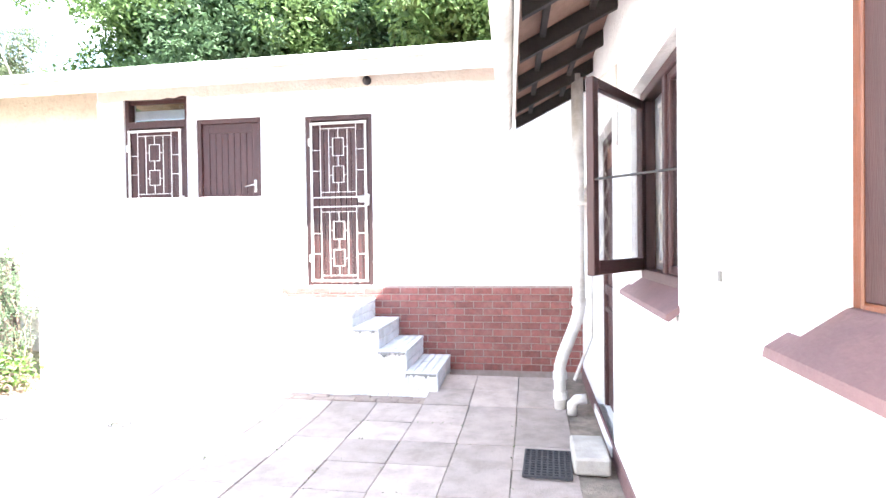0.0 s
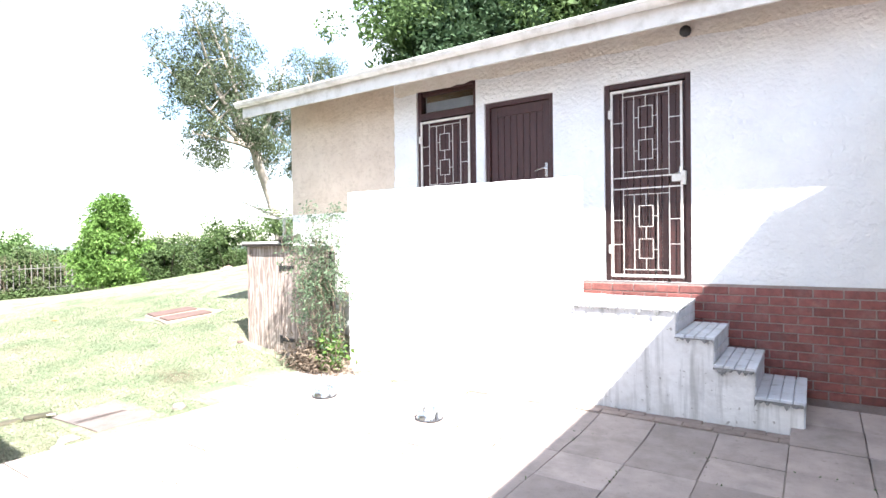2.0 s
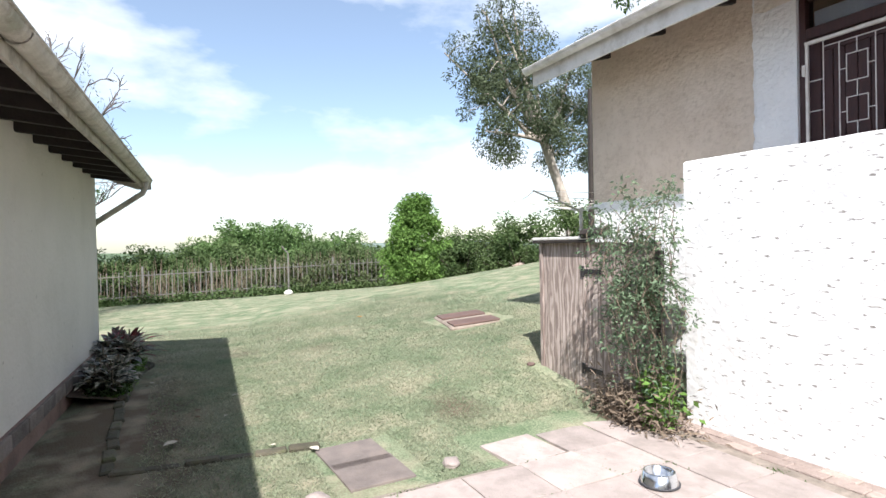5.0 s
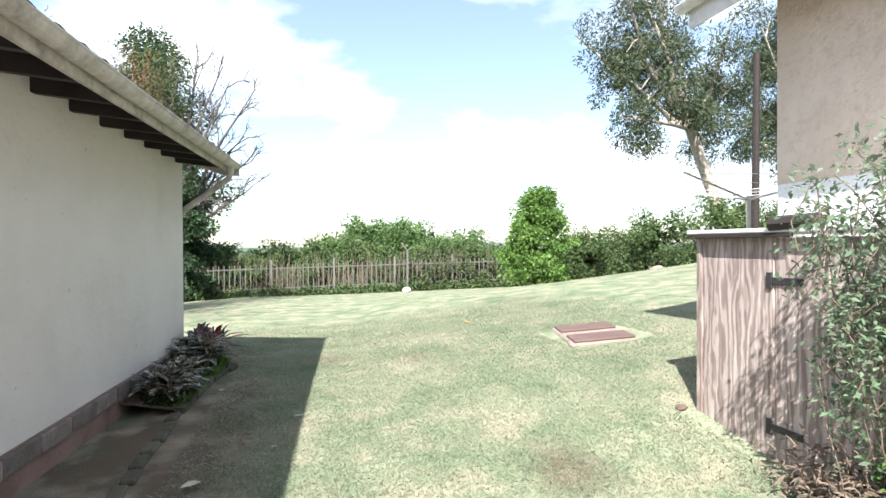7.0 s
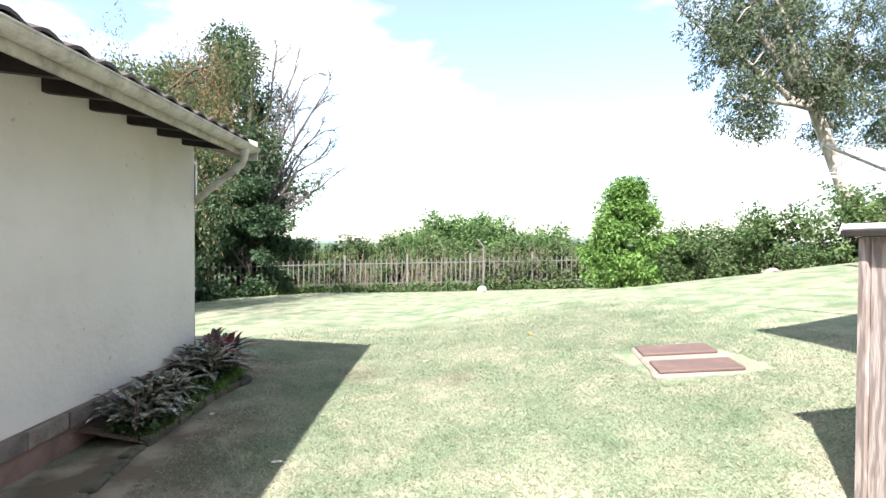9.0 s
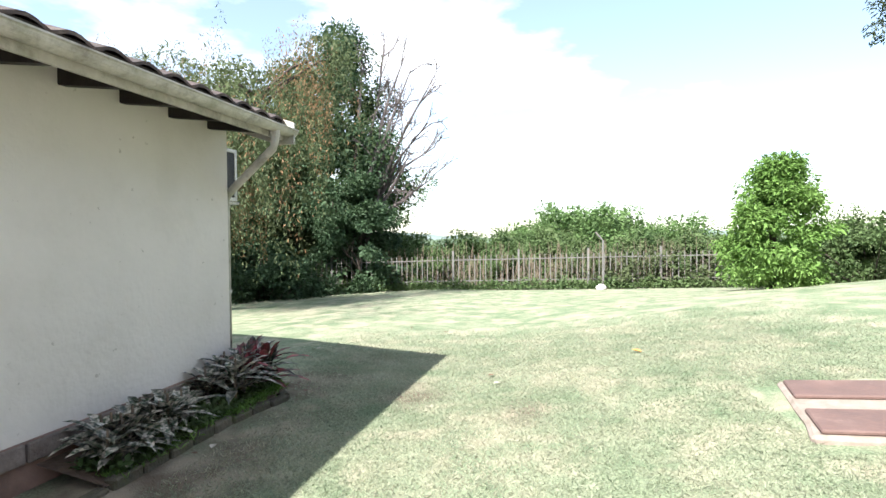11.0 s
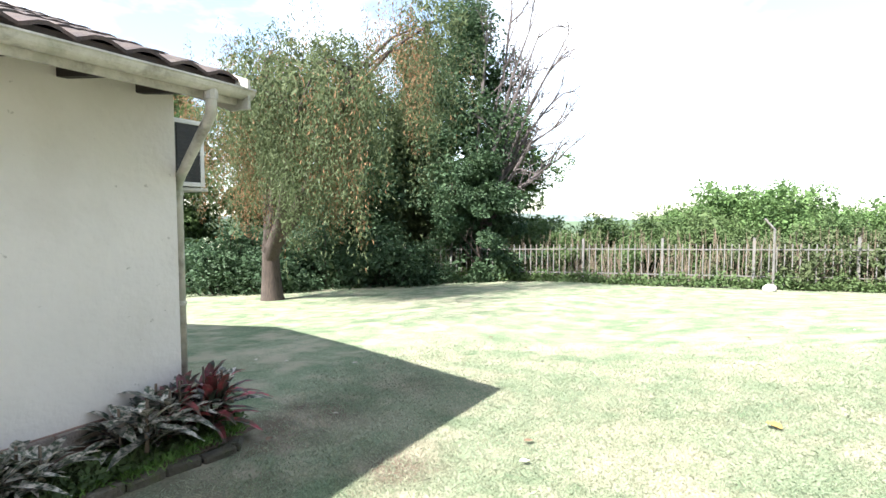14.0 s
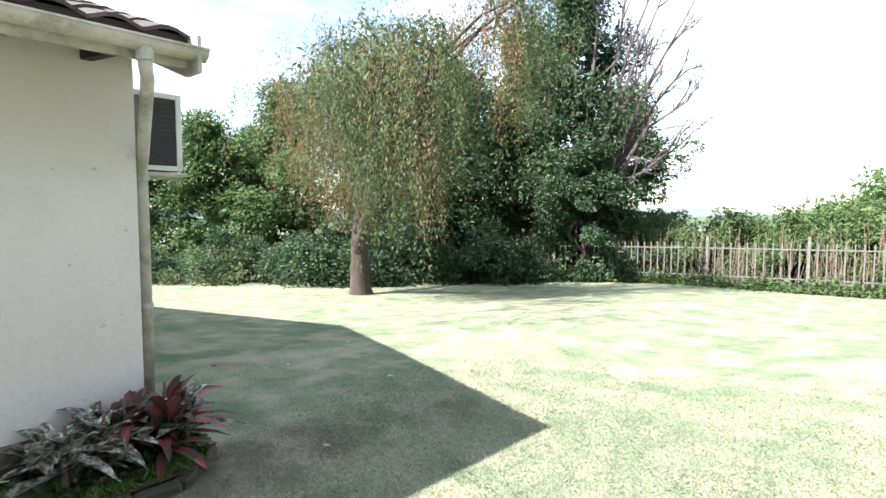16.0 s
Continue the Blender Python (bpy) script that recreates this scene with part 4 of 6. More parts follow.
def long_roof():
    bm = bmesh.new()
    x0, x1 = HX - 0.12, HX1 + 0.15
    zr = H_EZ + 0.06 + (H_EY - ridge_y) * H_SL
    south_y = 2 * ridge_y - H_EY
    v = [bm.verts.new(p) for p in ((x0, H_EY, H_EZ + 0.06), (x1, H_EY, H_EZ + 0.06), (x1, ridge_y, zr), (x0, ridge_y, zr), (x0, south_y, H_EZ + 0.06), (x1, south_y, H_EZ + 0.06))]
    bm.faces.new((v[0], v[1], v[2], v[3]))
    bm.faces.new((v[3], v[2], v[5], v[4]))
    r = bmesh.ops.extrude_face_region(bm, geom=bm.faces[:])
    bmesh.ops.translate(bm, vec=(0, 0, 0.035), verts=[q for q in r["geom"] if isinstance(q, bmesh.types.BMVert)])
    bmesh.ops.recalc_face_normals(bm, faces=bm.faces)
    setting("roof_long_wing", bm, RAFTER, "roof deck of the long wing", "roof")
    # gable infill
    for k, x in enumerate((HX, HX1 - 0.24)):
        bm = bmesh.new()
        tri = [(HY - 0.21, 2.412), (-9.2, 2.412), (-9.2, 2.6), (ridge_y, H_EZ + 0.05 + (H_EY - ridge_y) * H_SL), (HY - 0.21, H_EZ + 0.05 + (H_EY - HY + 0.21) * H_SL)]
        a = [bm.verts.new((x + 0.001, p, q)) for p, q in tri]
        b = [bm.verts.new((x + 0.239, p, q)) for p, q in tri]
        bm.faces.new(a)
        bm.faces.new(b)
        for i in range(5):
            bm.faces.new((a[i], a[(i + 1) % 5], b[(i + 1) % 5], b[i]))
        bmesh.ops.recalc_face_normals(bm, faces=bm.faces)
        setting("wall_gable_%s" % ("west", "east")[k], bm, HWALL, "plastered gable triangle", "wall")
    setting("trim_fascia_wing", B(x0, H_EY - 0.012, H_EZ - 0.085, x1, H_EY + 0.012, H_EZ + 0.05), OLD_GUTTER, "weathered pale fascia board of the long wing", "fascia")


long_roof()
bm = bmesh.new()
for x in (HX - 0.14, HX1 + 0.15):
    q = [(H_EY + 0.12, H_EZ - 0.12), (H_EY + 0.12, H_EZ + 0.08), (ridge_y, H_EZ + 0.12 + (H_EY - ridge_y) * H_SL), (ridge_y, H_EZ - 0.08 + (H_EY - ridge_y) * H_SL), (H_EY - 0.05, H_EZ - 0.12)]
    a = [bm.verts.new((x, y, z)) for y, z in q]
    b = [bm.verts.new((x + 0.022, y, z)) for y, z in q]
    bm.faces.new(a)
    bm.faces.new(b)
    for i in range(5):
        bm.faces.new((a[i], a[(i + 1) % 5], b[(i + 1) % 5], b[i]))
bmesh.ops.recalc_face_normals(bm, faces=bm.faces)
setting("trim_bargeboard", bm, OLD_GUTTER, "weathered bargeboard along the gable edge", "bargeboard")
gutter("eave_gutter", (HX1 + 0.15, H_EY + 0.07, H_EZ + 0.03), (HX - 0.18, H_EY + 0.07, H_EZ + 0.01), 0.062, OLD_GUTTER, "grimy weathered half-round gutter of the long wing")
for i in range(RAFTERS):
    x = HX + RAFTER_0 + i * RAFTER_STEP
    r = thing("rafter", "dark rafter end under the long wing eave", "rafter", group="long wing rafters")
    bm = B(x, HY - 0.05, 0.0, x + 0.06, H_EY - 0.014, 0.2)
    for v in bm.verts:
        run = H_EY - v.co.y
        v.co.z = H_EZ + 0.055 + run * H_SL if v.co.z > 0.1 else H_EZ - 0.075 + run * 0.11
    part("beam", bm, RAFTER, r)


def downpipe_wing():
    d = thing("downpipe", "mossy weathered drainpipe on the corner of the long wing", "pipe")
    p = [(HX + 0.14, H_EY + 0.07, H_EZ - 0.02), (HX + 0.14, H_EY + 0.07, H_EZ - 0.13), (HX + 0.12, H_EY + 0.04, H_EZ - 0.19), (HX - 0.04, HY - 0.0, H_EZ - 0.56), (HX - 0.05, HY - 0.055, H_EZ - 0.63), (HX - 0.05, HY - 0.055, 0.1)]
    part("pipe", T(p, 0.036, 10), OLD_GUTTER, d, "", True)
    for z in (0.9, 1.72):
        part("strap", T([(HX - 0.05, HY - 0.055, z), (HX - 0.05, HY - 0.055, z + 0.03)], 0.043, 10), OLD_GUTTER, d)
    part("outlet", T([p[0], (p[0][0], p[0][1], p[0][2] - 0.08)], 0.045, 10), OLD_GUTTER, d)


downpipe_wing()


def aircon():
    a = thing("air_conditioner", "old window air conditioner with dark grille on the gable wall", "air conditioner", (HX, 0.32, 1.80))
    part("casing", B(-0.32, -0.32, 0, 0, 0.28, 0.5, 0.012), GALV, a, "pale weathered metal casing")
    part("front_frame", B(-0.335, -0.33, -0.005, -0.32, 0.29, 0.505, 0.004), GUTTER, a)
    part("side_grille", B(-0.30, 0.281, 0.03, -0.10, 0.286, 0.47), BLACK, a, "dark louvred side")
    for i in range(14):
        part("louvre", B(-0.30, 0.286, 0.035 + i * 0.031, -0.10, 0.292, 0.05 + i * 0.031), BLACK, a)
    part("edge_frame", B(-0.335, 0.28, -0.005, -0.298, 0.296, 0.505, 0.003), GUTTER, a)
    part("edge_frame", B(-0.298, 0.28, 0.472, -0.0, 0.296, 0.505, 0.003), GUTTER, a)
    part("edge_frame", B(-0.298, 0.28, -0.005, -0.0, 0.296, 0.028, 0.003), GUTTER, a)
    part("shelf_bracket", B(-0.36, -0.3, -0.04, 0, 0.3, -0.015, 0.003), OLD_GUTTER, a)


aircon()
# the wing stands slightly askew to the outbuilding
skew = Matrix.Translation((HX, HY, 0)) @ Matrix.Rotation(radians(-3.1), 4, "Z") @ Matrix.Translation((-HX, -HY, 0))
for ob in [o for o in bpy.data.objects if o not in before_wing and o.parent is None]:
    ob.matrix_basis = skew @ ob.matrix_basis


def roof_tiles_wing():
    """Rolled roof tiles in courses along the long wing, joined."""
    bm_v, bm_f = [], []
    x0, x1 = HX - 0.14, HX1 + 0.18
    cols = int((x1 - x0) / 0.26)
    for j in range(8):
        ya = H_EY + 0.03 - j * 0.33
        for i in range(cols):
            xc = x0 + (i + 0.5) * (x1 - x0) / cols
            w = 0.135
            base = len(bm_v)
            jit = 0.006 * noise.noise((i * 1.7, j * 2.3, 0))
            for (yy, lift) in ((ya, 0.02), (ya - 0.36, 0.004)):
                zb = H_EZ + 0.075 + (H_EY - yy) * H_SL + lift + jit
                for k in range(7):
                    u = -1 + k / 3
                    bm_v.append((xc + u * w, yy, zb + (0.042 * max(0.0, math.cos(u * math.pi * 0.55)) if abs(u) < 0.9 else 0.0)))
            for k in range(6):
                bm_f.append((base + k, base + k + 1, base + 8 + k, base + 7 + k))
            b2 = len(bm_v)
            for k in range(7):
                p = bm_v[base + k]
                bm_v.append((p[0], p[1], p[2] - 0.022))
            for k in range(6):
                bm_f.append((base + k + 1, base + k, b2 + k, b2 + k + 1))
    me = strip_mesh("roof_tiles", bm_v, bm_f, TILE)
    ob = new("roof_tiles", me)
    ob.parent = bpy.data.objects["roof_long_wing"]
    tagged(ob, "dark weathered rolled clay tiles", "", "", "stuff")


roof_tiles_wing()


# ---- plants ----
def leaf_cloud(points, size, rng, up=0.3, aspect=0.45, droop=0.0, out=None):
    """Vertices and faces of rhombic leaves set at points, with random turns. out: outward directions."""
    n = len(points)
    d = rng.normal(size=(n, 3))
    d[:, 2] = d[:, 2] * (0.6 + 0.0) - droop
    if out is not None:
        d += out * 0.8
    d /= np.linalg.norm(d, axis=1)[:, None] + 1e-9
    nrm = rng.normal(size=(n, 3))
    nrm[:, 2] = np.abs(nrm[:, 2]) + up
    s = np.cross(d, nrm)
    s /= np.linalg.norm(s, axis=1)[:, None] + 1e-9
    L = size * rng.uniform(0.6, 1.3, n)[:, None]
    c = np.cross(s, d) * L * 0.12
    v = np.empty((n, 4, 3))
    v[:, 0] = points
    v[:, 1] = points + d * L * 0.5 + s * L * aspect * 0.5 + c
    v[:, 2] = points + d * L
    v[:, 3] = points + d * L * 0.5 - s * L * aspect * 0.5 + c
    return v.reshape(-1, 3)


def leaf_mesh(name, verts, material):
    n = len(verts) // 4
    me = bpy.data.meshes.new(name)
    me.vertices.add(len(verts))
    me.vertices.foreach_set("co", verts.astype(np.float32).ravel())
    me.loops.add(n * 4)
    me.loops.foreach_set("vertex_index", np.arange(n * 4, dtype=np.int32))
    me.polygons.add(n)
    me.polygons.foreach_set("loop_start", np.arange(0, n * 4, 4, dtype=np.int32))
    me.materials.append(material)
    me.update(calc_edges=True)
    me.validate()
    return me


def clump_points(centres, radii, per, rng, flat=0.8):
    out, dirs = [], []
    for c, r in zip(centres, radii):
        k = max(4, int(per * (r ** 2)))
        p = rng.normal(size=(k, 3))
        p /= np.linalg.norm(p, axis=1)[:, None]
        rad = r * rng.uniform(0.35, 1.0, k)[:, None] ** 0.6
        q = p * rad
        q[:, 2] *= flat
        out.append(q + c)
        dirs.append(p)
    return np.concatenate(out), np.concatenate(dirs)


def limbs(rng, base, height, r0, spread, levels=3, kids=4, first=0.35, upward=0.6, wob=0.12):
    """A branching skeleton: list of (points, radii), and the tips."""
    segs, tips = [], []

    def grow(p, d, length, r, lev):
        pts, rad = [p.copy()], [r]
        n = 4
        for i in range(n):
            d = d + rng.normal(size=3) * wob
            d /= np.linalg.norm(d)
            p = p + d * length / n
            pts.append(p.copy())
            rad.append(r * (1 - 0.55 * (i + 1) / n))
        segs.append((pts, rad))
        if lev == 0:
            tips.append(p)
            return
        for k in range(kids):
            i = rng.integers(2, n + 1) if k else n
            a = rng.normal(size=3)
            a[2] = abs(a[2]) * upward
            nd = d * (1 - spread) + a / np.linalg.norm(a) * spread
            grow(pts[i], nd / np.linalg.norm(nd), length * rng.uniform(0.55, 0.8), rad[i] * 0.62, lev - 1)
    grow(np.array(base, float), np.array((rng.normal() * 0.05, rng.normal() * 0.05, 1.0)), height * first, r0, levels)
    return segs, tips


def skeleton_mesh(segs, seg=6, least=0.0):
    bm = bmesh.new()
    for pts, rad in segs:
        if rad[0] >= least:
            tube(bm, [tuple(p) for p in pts], [max(0.011, r) for r in rad], seg if rad[0] > 0.05 else 4, False)
    return bm


def with_core(v, p, size, rng, share=0.22, droop=0.3):
    """Add larger leaves inside the crown, so that it closes behind its outer leaves."""
    k = rng.choice(len(p), int(len(p) * share), replace=False)
    mid = p.mean(axis=0)
    inner = mid + (p[k] - mid) * (0.62, 0.62, 0.9)
    return np.concatenate([v, leaf_cloud(inner, size * 1.8, rng, 0.3, 0.6, droop)])


def put_tree(name, label, at, trunk_bm, bark, crowns, category="tree", group="", rz=0):
    t = thing(name, label, category, at, rz, group)
    if trunk_bm:
        part("trunk", trunk_bm, bark, t, "", True)
    for nm, verts, m in crowns:
        ob = new(nm, leaf_mesh(nm, verts, m))
        ob.parent = t
    return t


def cone_tree():
    """The dense bright bush shaped like an egg, of drooping sprays."""
    rng = np.random.default_rng(11)
    c, r = [], []
    for i in range(210):
        z = rng.uniform(0.1, 2.85)
        prof = 1.1 * (max(0.0, 1 - (z / 3.15) ** 1.6)) ** 0.75 * (0.72 + 0.28 * min(1, z / 0.8))
        a = rng.uniform(0, 2 * math.pi)
        rr = prof * rng.uniform(0.72, 1.1) * (1 + 0.12 * math.sin(a * 3 + z * 2.6))
        c.append((math.cos(a) * rr + 0.12 * z / 3, math.sin(a) * rr + 0.1 * z / 3, z))
        r.append(rng.uniform(0.13, 0.30))
    p, d = clump_points(np.array(c), r, 2100, rng, 0.75)
    v = with_core(leaf_cloud(p, 0.105, rng, 0.5, 0.38, 0.75, d), p, 0.105, rng, 0.12)
    bm = T([(0, 0, -0.2), (0.03, 0, 1.2), (0, 0.02, 2.6)], [0.09, 0.07, 0.02], 7)
    x, y = -19.0, 8.75
    put_tree("shrub_tree", "dense bright green egg-shaped bush on the lawn edge", (x, y, ground_z(x, y) - 0.04), bm, BARK, [("crown", v, LEAF_CONE)])


cone_tree()


def gum_crown(tips, size, rng):
    p, d = clump_points(tips, rng.uniform(0.35, 1.0, len(tips)) * size, 420, rng, 0.8)
    return leaf_cloud(p, 0.17, rng, 0.1, 0.3, 0.9)


def leaning_gum(at, seed, size, label):
    """The tall gum: a trunk leaning south, limbs reaching to open tufts of leaves."""
    rng = np.random.default_rng(seed)
    fork = np.array((0.1, -1.5, 4.6))
    segs = [([np.array(q) for q in ((0, 0.3, -0.8), (0, 0.0, 1.2), (0.05, -0.75, 2.9), (0.1, -1.5, 4.6))], [0.34, 0.27, 0.23, 0.2])]
    tips = []
    for x, y, z in ((0.4, -4.2, 10.0), (-0.6, -6.0, 8.4), (0.7, -5.2, 4.6), (-0.5, -2.0, 9.6), (0.6, -0.2, 8.8), (0.2, -3.4, 7.0), (-0.4, 0.9, 6.4), (0.3, -4.7, 6.4), (-0.8, -1.2, 6.8), (0.9, -5.3, 9.4), (0.0, -3.0, 10.6), (1.0, -2.6, 5.0), (-1.0, 1.3, 4.4)):
        e = np.array((x * 1.6, y, z))
        m = fork + (e - fork) * 0.5 + rng.normal(size=3) * 0.25 + (0, 0, -0.2)
        segs.append(([fork, fork + (m - fork) * 0.5 + rng.normal(size=3) * 0.1, m, e], [0.15, 0.11, 0.075, 0.03]))
        for k in range(7):
            s0 = m + (e - m) * rng.uniform(0.1, 1.0)
            e2 = s0 + rng.normal(size=3) * (0.65, 0.65, 0.5) + (0, 0, 0.15)
            segs.append(([s0, (s0 + e2) / 2 + (0, 0, 0.1), e2], [0.035, 0.025, 0.016]))
            tips += [e2, e2 + rng.normal(size=3) * 0.3 - (0, 0, 0.35)]
    put_tree("gum_tree", label, at, skeleton_mesh(segs, 8), PALEBARK, [("crown", gum_crown(np.array(tips), size, rng), LEAF_GUM)])


leaning_gum((-23.0, 18.6, 1.5), 17, 0.92, "tall airy gum tree with a leaning pale trunk")
leaning_gum((-25.0, 26.5, 1.3), 18, 1.0, "second leaning gum tree behind the first")


def forest_tree(at, h, seed, material, label, group="", width=0.24, name="tree", leaf=0.22, per=300, bottom=0.22):
    rng = np.random.default_rng(seed)
    segs, _ = limbs(rng, (0, 0, -0.4), h, h * 0.02, 0.45, 2, 4, 0.42, 0.6)
    segs = [q for q in segs if max(math.hypot(p[0], p[1]) for p in q[0]) < h * width * 0.75 and q[0][-1][2] < h * 0.85]
    c, r = [], []
    for i in range(70):
        z = h * rng.uniform(bottom, 0.97)
        u = (z / h - bottom) / (1 - bottom)
        prof = h * width * (math.sin(math.pi * min(1, u * 0.86 + 0.14)) ** 0.7)
        a = rng.uniform(0, 6.283)
        rr = prof * rng.uniform(0.3, 1.05) * (1 + 0.32 * math.sin(2 * a + 1.9 * z + seed))
        c.append((math.cos(a) * rr, math.sin(a) * rr, z))
        r.append(h * rng.uniform(0.05, 0.11))
    p, d = clump_points(np.array(c), r, per, rng, 0.75)
    v = with_core(leaf_cloud(p, leaf, rng, 0.4, 0.45, 0.3, d), p, leaf, rng)
    return put_tree(name, label, at, skeleton_mesh(segs), BARK, [("crown", v, material)], group=group)


FT = forest_tree((-14, 19, 1.6), 13.0, 21, LEAF_FOREST, "tall dense woodland tree behind the outbuilding", "woodland trees")
FT2 = forest_tree((-10.5, 17.5, 1.2), 11.5, 22, LEAF_DARK, "dark dense woodland tree behind the outbuilding", "woodland trees")
rnd = random.Random(9)
for i in range(8):
    x = -12.5 + i * 2.7
    copy_thing(FT if i % 3 else FT2, pose(x + rnd.uniform(-0.6, 0.6), 18.0 + rnd.uniform(-1.5, 4.0), 0.6 + rnd.uniform(-0.8, 0.4), 0, 0, rnd.uniform(0, 360)))


def pepper_tree():
    """The big weeping tree with a leaning forked trunk and russet tips."""
    rng = np.random.default_rng(31)
    segs = []
    segs.append(([np.array(q) for q in ((0, 0, -0.3), (0.02, 0, 0.15), (0.05, 0, 0.7), (0.08, 0.02, 1.4))], [0.42, 0.29, 0.24, 0.21]))
    heads = [((0.0, -0.05, 0.75), (-0.9, -1.1, 3.4), (-1.6, -1.8, 5.4)), ((0.08, 0, 1.3), (0.2, 0.3, 3.6), (0.3, 0.2, 6.2)), ((0.1, 0.05, 1.2), (0.8, 1.2, 2.9), (1.6, 2.4, 5.0)), ((0.1, 0.1, 1.4), (0.3, 1.9, 3.6), (0.6, 3.2, 5.6))]
    tips = []
    for a, b, c in heads:
        segs.append(([np.array(q) for q in (a, ((a[0] + b[0]) / 2, (a[1] + b[1]) / 2 + 0.1, (a[2] + b[2]) / 2), b, c)], [0.22, 0.17, 0.11, 0.05]))
        for k in range(8):
            s = np.array(b) + (np.array(c) - np.array(b)) * rng.uniform(0, 1)
            e = s + rng.normal(size=3) * (1.0, 1.0, 0.5) + (0, 0, 0.8)
            segs.append(([s, (s + e) / 2 + (0, 0, 0.2), e], [0.05, 0.035, 0.015]))
            tips.append(e)
    tips = np.array(tips)
    pts, dr = clump_points(tips, rng.uniform(0.6, 1.1, len(tips)), 420, rng, 0.7)
    # hanging strands
    strands = []
    for e in np.concatenate([tips, tips + rng.normal(size=tips.shape) * (0.7, 0.7, 0.3)]):
        for k in range(24):
            s = e + rng.normal(size=3) * (0.6, 0.6, 0.35)
            L = rng.uniform(0.8, 3.2) * min(1.0, max(0.2, (s[2] - 0.7) / 3.5))
            m = int(L * 34)
            u = np.linspace(0, 1, m)[:, None]
            strands.append(s + np.concatenate([rng.normal() * 0.25 * u, rng.normal() * 0.25 * u, -u * L], axis=1) + rng.normal(size=(m, 3)) * 0.05)
    sp = np.concatenate(strands)
    pick = (noise_mask(sp, rng) > 0.70)
    v1 = np.concatenate([leaf_cloud(pts, 0.10, rng, 0.1, 0.3, 0.7), leaf_cloud(pts[::2], 0.16, rng, 0.1, 0.35, 1.2), leaf_cloud(sp[~pick], 0.08, rng, 0.1, 0.26, 1.8)])
    v2 = leaf_cloud(sp[pick], 0.08, rng, 0.1, 0.26, 1.8)
    x, y = -18.9, -6.1
    put_tree("pepper_tree", "large weeping tree with forked trunk and russet tips", (x, y, ground_z(x, y) - 0.05), skeleton_mesh(segs, 9), BARK, [("crown", v1, LEAF_PEPPER), ("dry_foliage", v2, LEAF_RUSSET)])


def noise_mask(p, rng):
    return 0.5 + 0.25 * (np.sin(p[:, 0] * 1.7 + 1) + np.sin(p[:, 1] * 2.1 + p[:, 2] * 0.9)) + rng.uniform(-0.25, 0.25, len(p)) - 0.05 * (p[:, 1] - 0.5) + 0.03 * (p[:, 2] - 3.0)


pepper_tree()


def bare_tree():
    """Dark leafless limbs that sweep up and out beside the evergreen."""
    rng = np.random.default_rng(52)
    root = np.array((0.0, 0.0, 1.6))
    t = put_tree("bare_tree", "leafless grey-branched tree beside the dark tree", (-26.6, -3.2, -0.85), skeleton_mesh([([np.array((0.0, -0.1, -0.4)), np.array((0.0, 0.0, 0.6)), root], [0.26, 0.21, 0.17])], 8), DEADWOOD, [])
    fine = []
    for x, y, z in ((0.5, 3.0, 8.0), (-0.4, 2.7, 6.7), (0.2, 2.0, 9.3), (-0.3, 1.0, 10.0), (0.4, 3.1, 5.6), (0.0, 2.8, 4.4), (-0.6, 1.6, 7.4), (0.3, 0.3, 9.4), (0.6, 2.3, 8.6), (-0.2, 1.9, 5.6)):
        e = np.array((x, y, z))
        m1 = root + (e - root) * 0.35 + np.array((0, -0.25, 0.35)) + rng.normal(size=3) * 0.12
        m2 = root + (e - root) * 0.7 + np.array((0, -0.12, 0.3)) + rng.normal(size=3) * 0.12
        part("limb", skeleton_mesh([([root, m1, m2, e], [0.11, 0.075, 0.045, 0.018])]), DEADWOOD, t)
        out = (e - root) / np.linalg.norm(e - root)
        for k in range(9):
            u = rng.uniform(0.0, 1.0)
            s0 = m1 + (m2 - m1) * u * 2 if u < 0.5 else m2 + (e - m2) * (u * 2 - 1)
            d = out + rng.normal(size=3) * 0.5 + (0, 0.15, 0.1)
            e1 = s0 + d / np.linalg.norm(d) * rng.uniform(0.6, 1.3)
            mid = (s0 + e1) / 2 + rng.normal(size=3) * 0.06
            fine.append(([s0, mid, e1], [0.03, 0.023, 0.016]))
            for q in range(5):
                s1 = mid + (e1 - mid) * rng.uniform(0, 1)
                d2 = d / np.linalg.norm(d) + rng.normal(size=3) * 0.6
                e2 = s1 + d2 / np.linalg.norm(d2) * rng.uniform(0.25, 0.6)
                fine.append(([s1, (s1 + e2) / 2 + rng.normal(size=3) * 0.03, e2], [0.015, 0.012, 0.009]))
    tagged(part("twig", skeleton_mesh(fine, 4), DEADWOOD, t), "fine bare twigs", "", "", "stuff")


bare_tree()
forest_tree((-26.8, -3.9, -0.9), 10.4, 33, LEAF_DARK, "tall dark evergreen tree by the fence", "", 0.19, "evergreen_tree", 0.16, 380, 0.12)
forest_tree((-25.7, -2.75, -0.9), 4.6, 34, LEAF_DARK, "broad dark shrub at the foot of the evergreen", "", 0.42, "dark_shrub", 0.14, 1300, 0.02)
forest_tree((-27.5, -6.2, -0.9), 9.6, 35, LEAF_PEPPER, "yellow-green leafy tree behind the weeping tree", "", 0.2, "leafy_tree", 0.17, 520, 0.15)
# dark leaf colour paints in the shade behind the weeping crown
forest_tree((-25.0, -7.6, -0.9), 7.6, 36, LEAF_DARK, "leafy tree behind the weeping tree, shade put into its dark leaves", "", 0.26, "leafy_tree", 0.17, 560, 0.05)


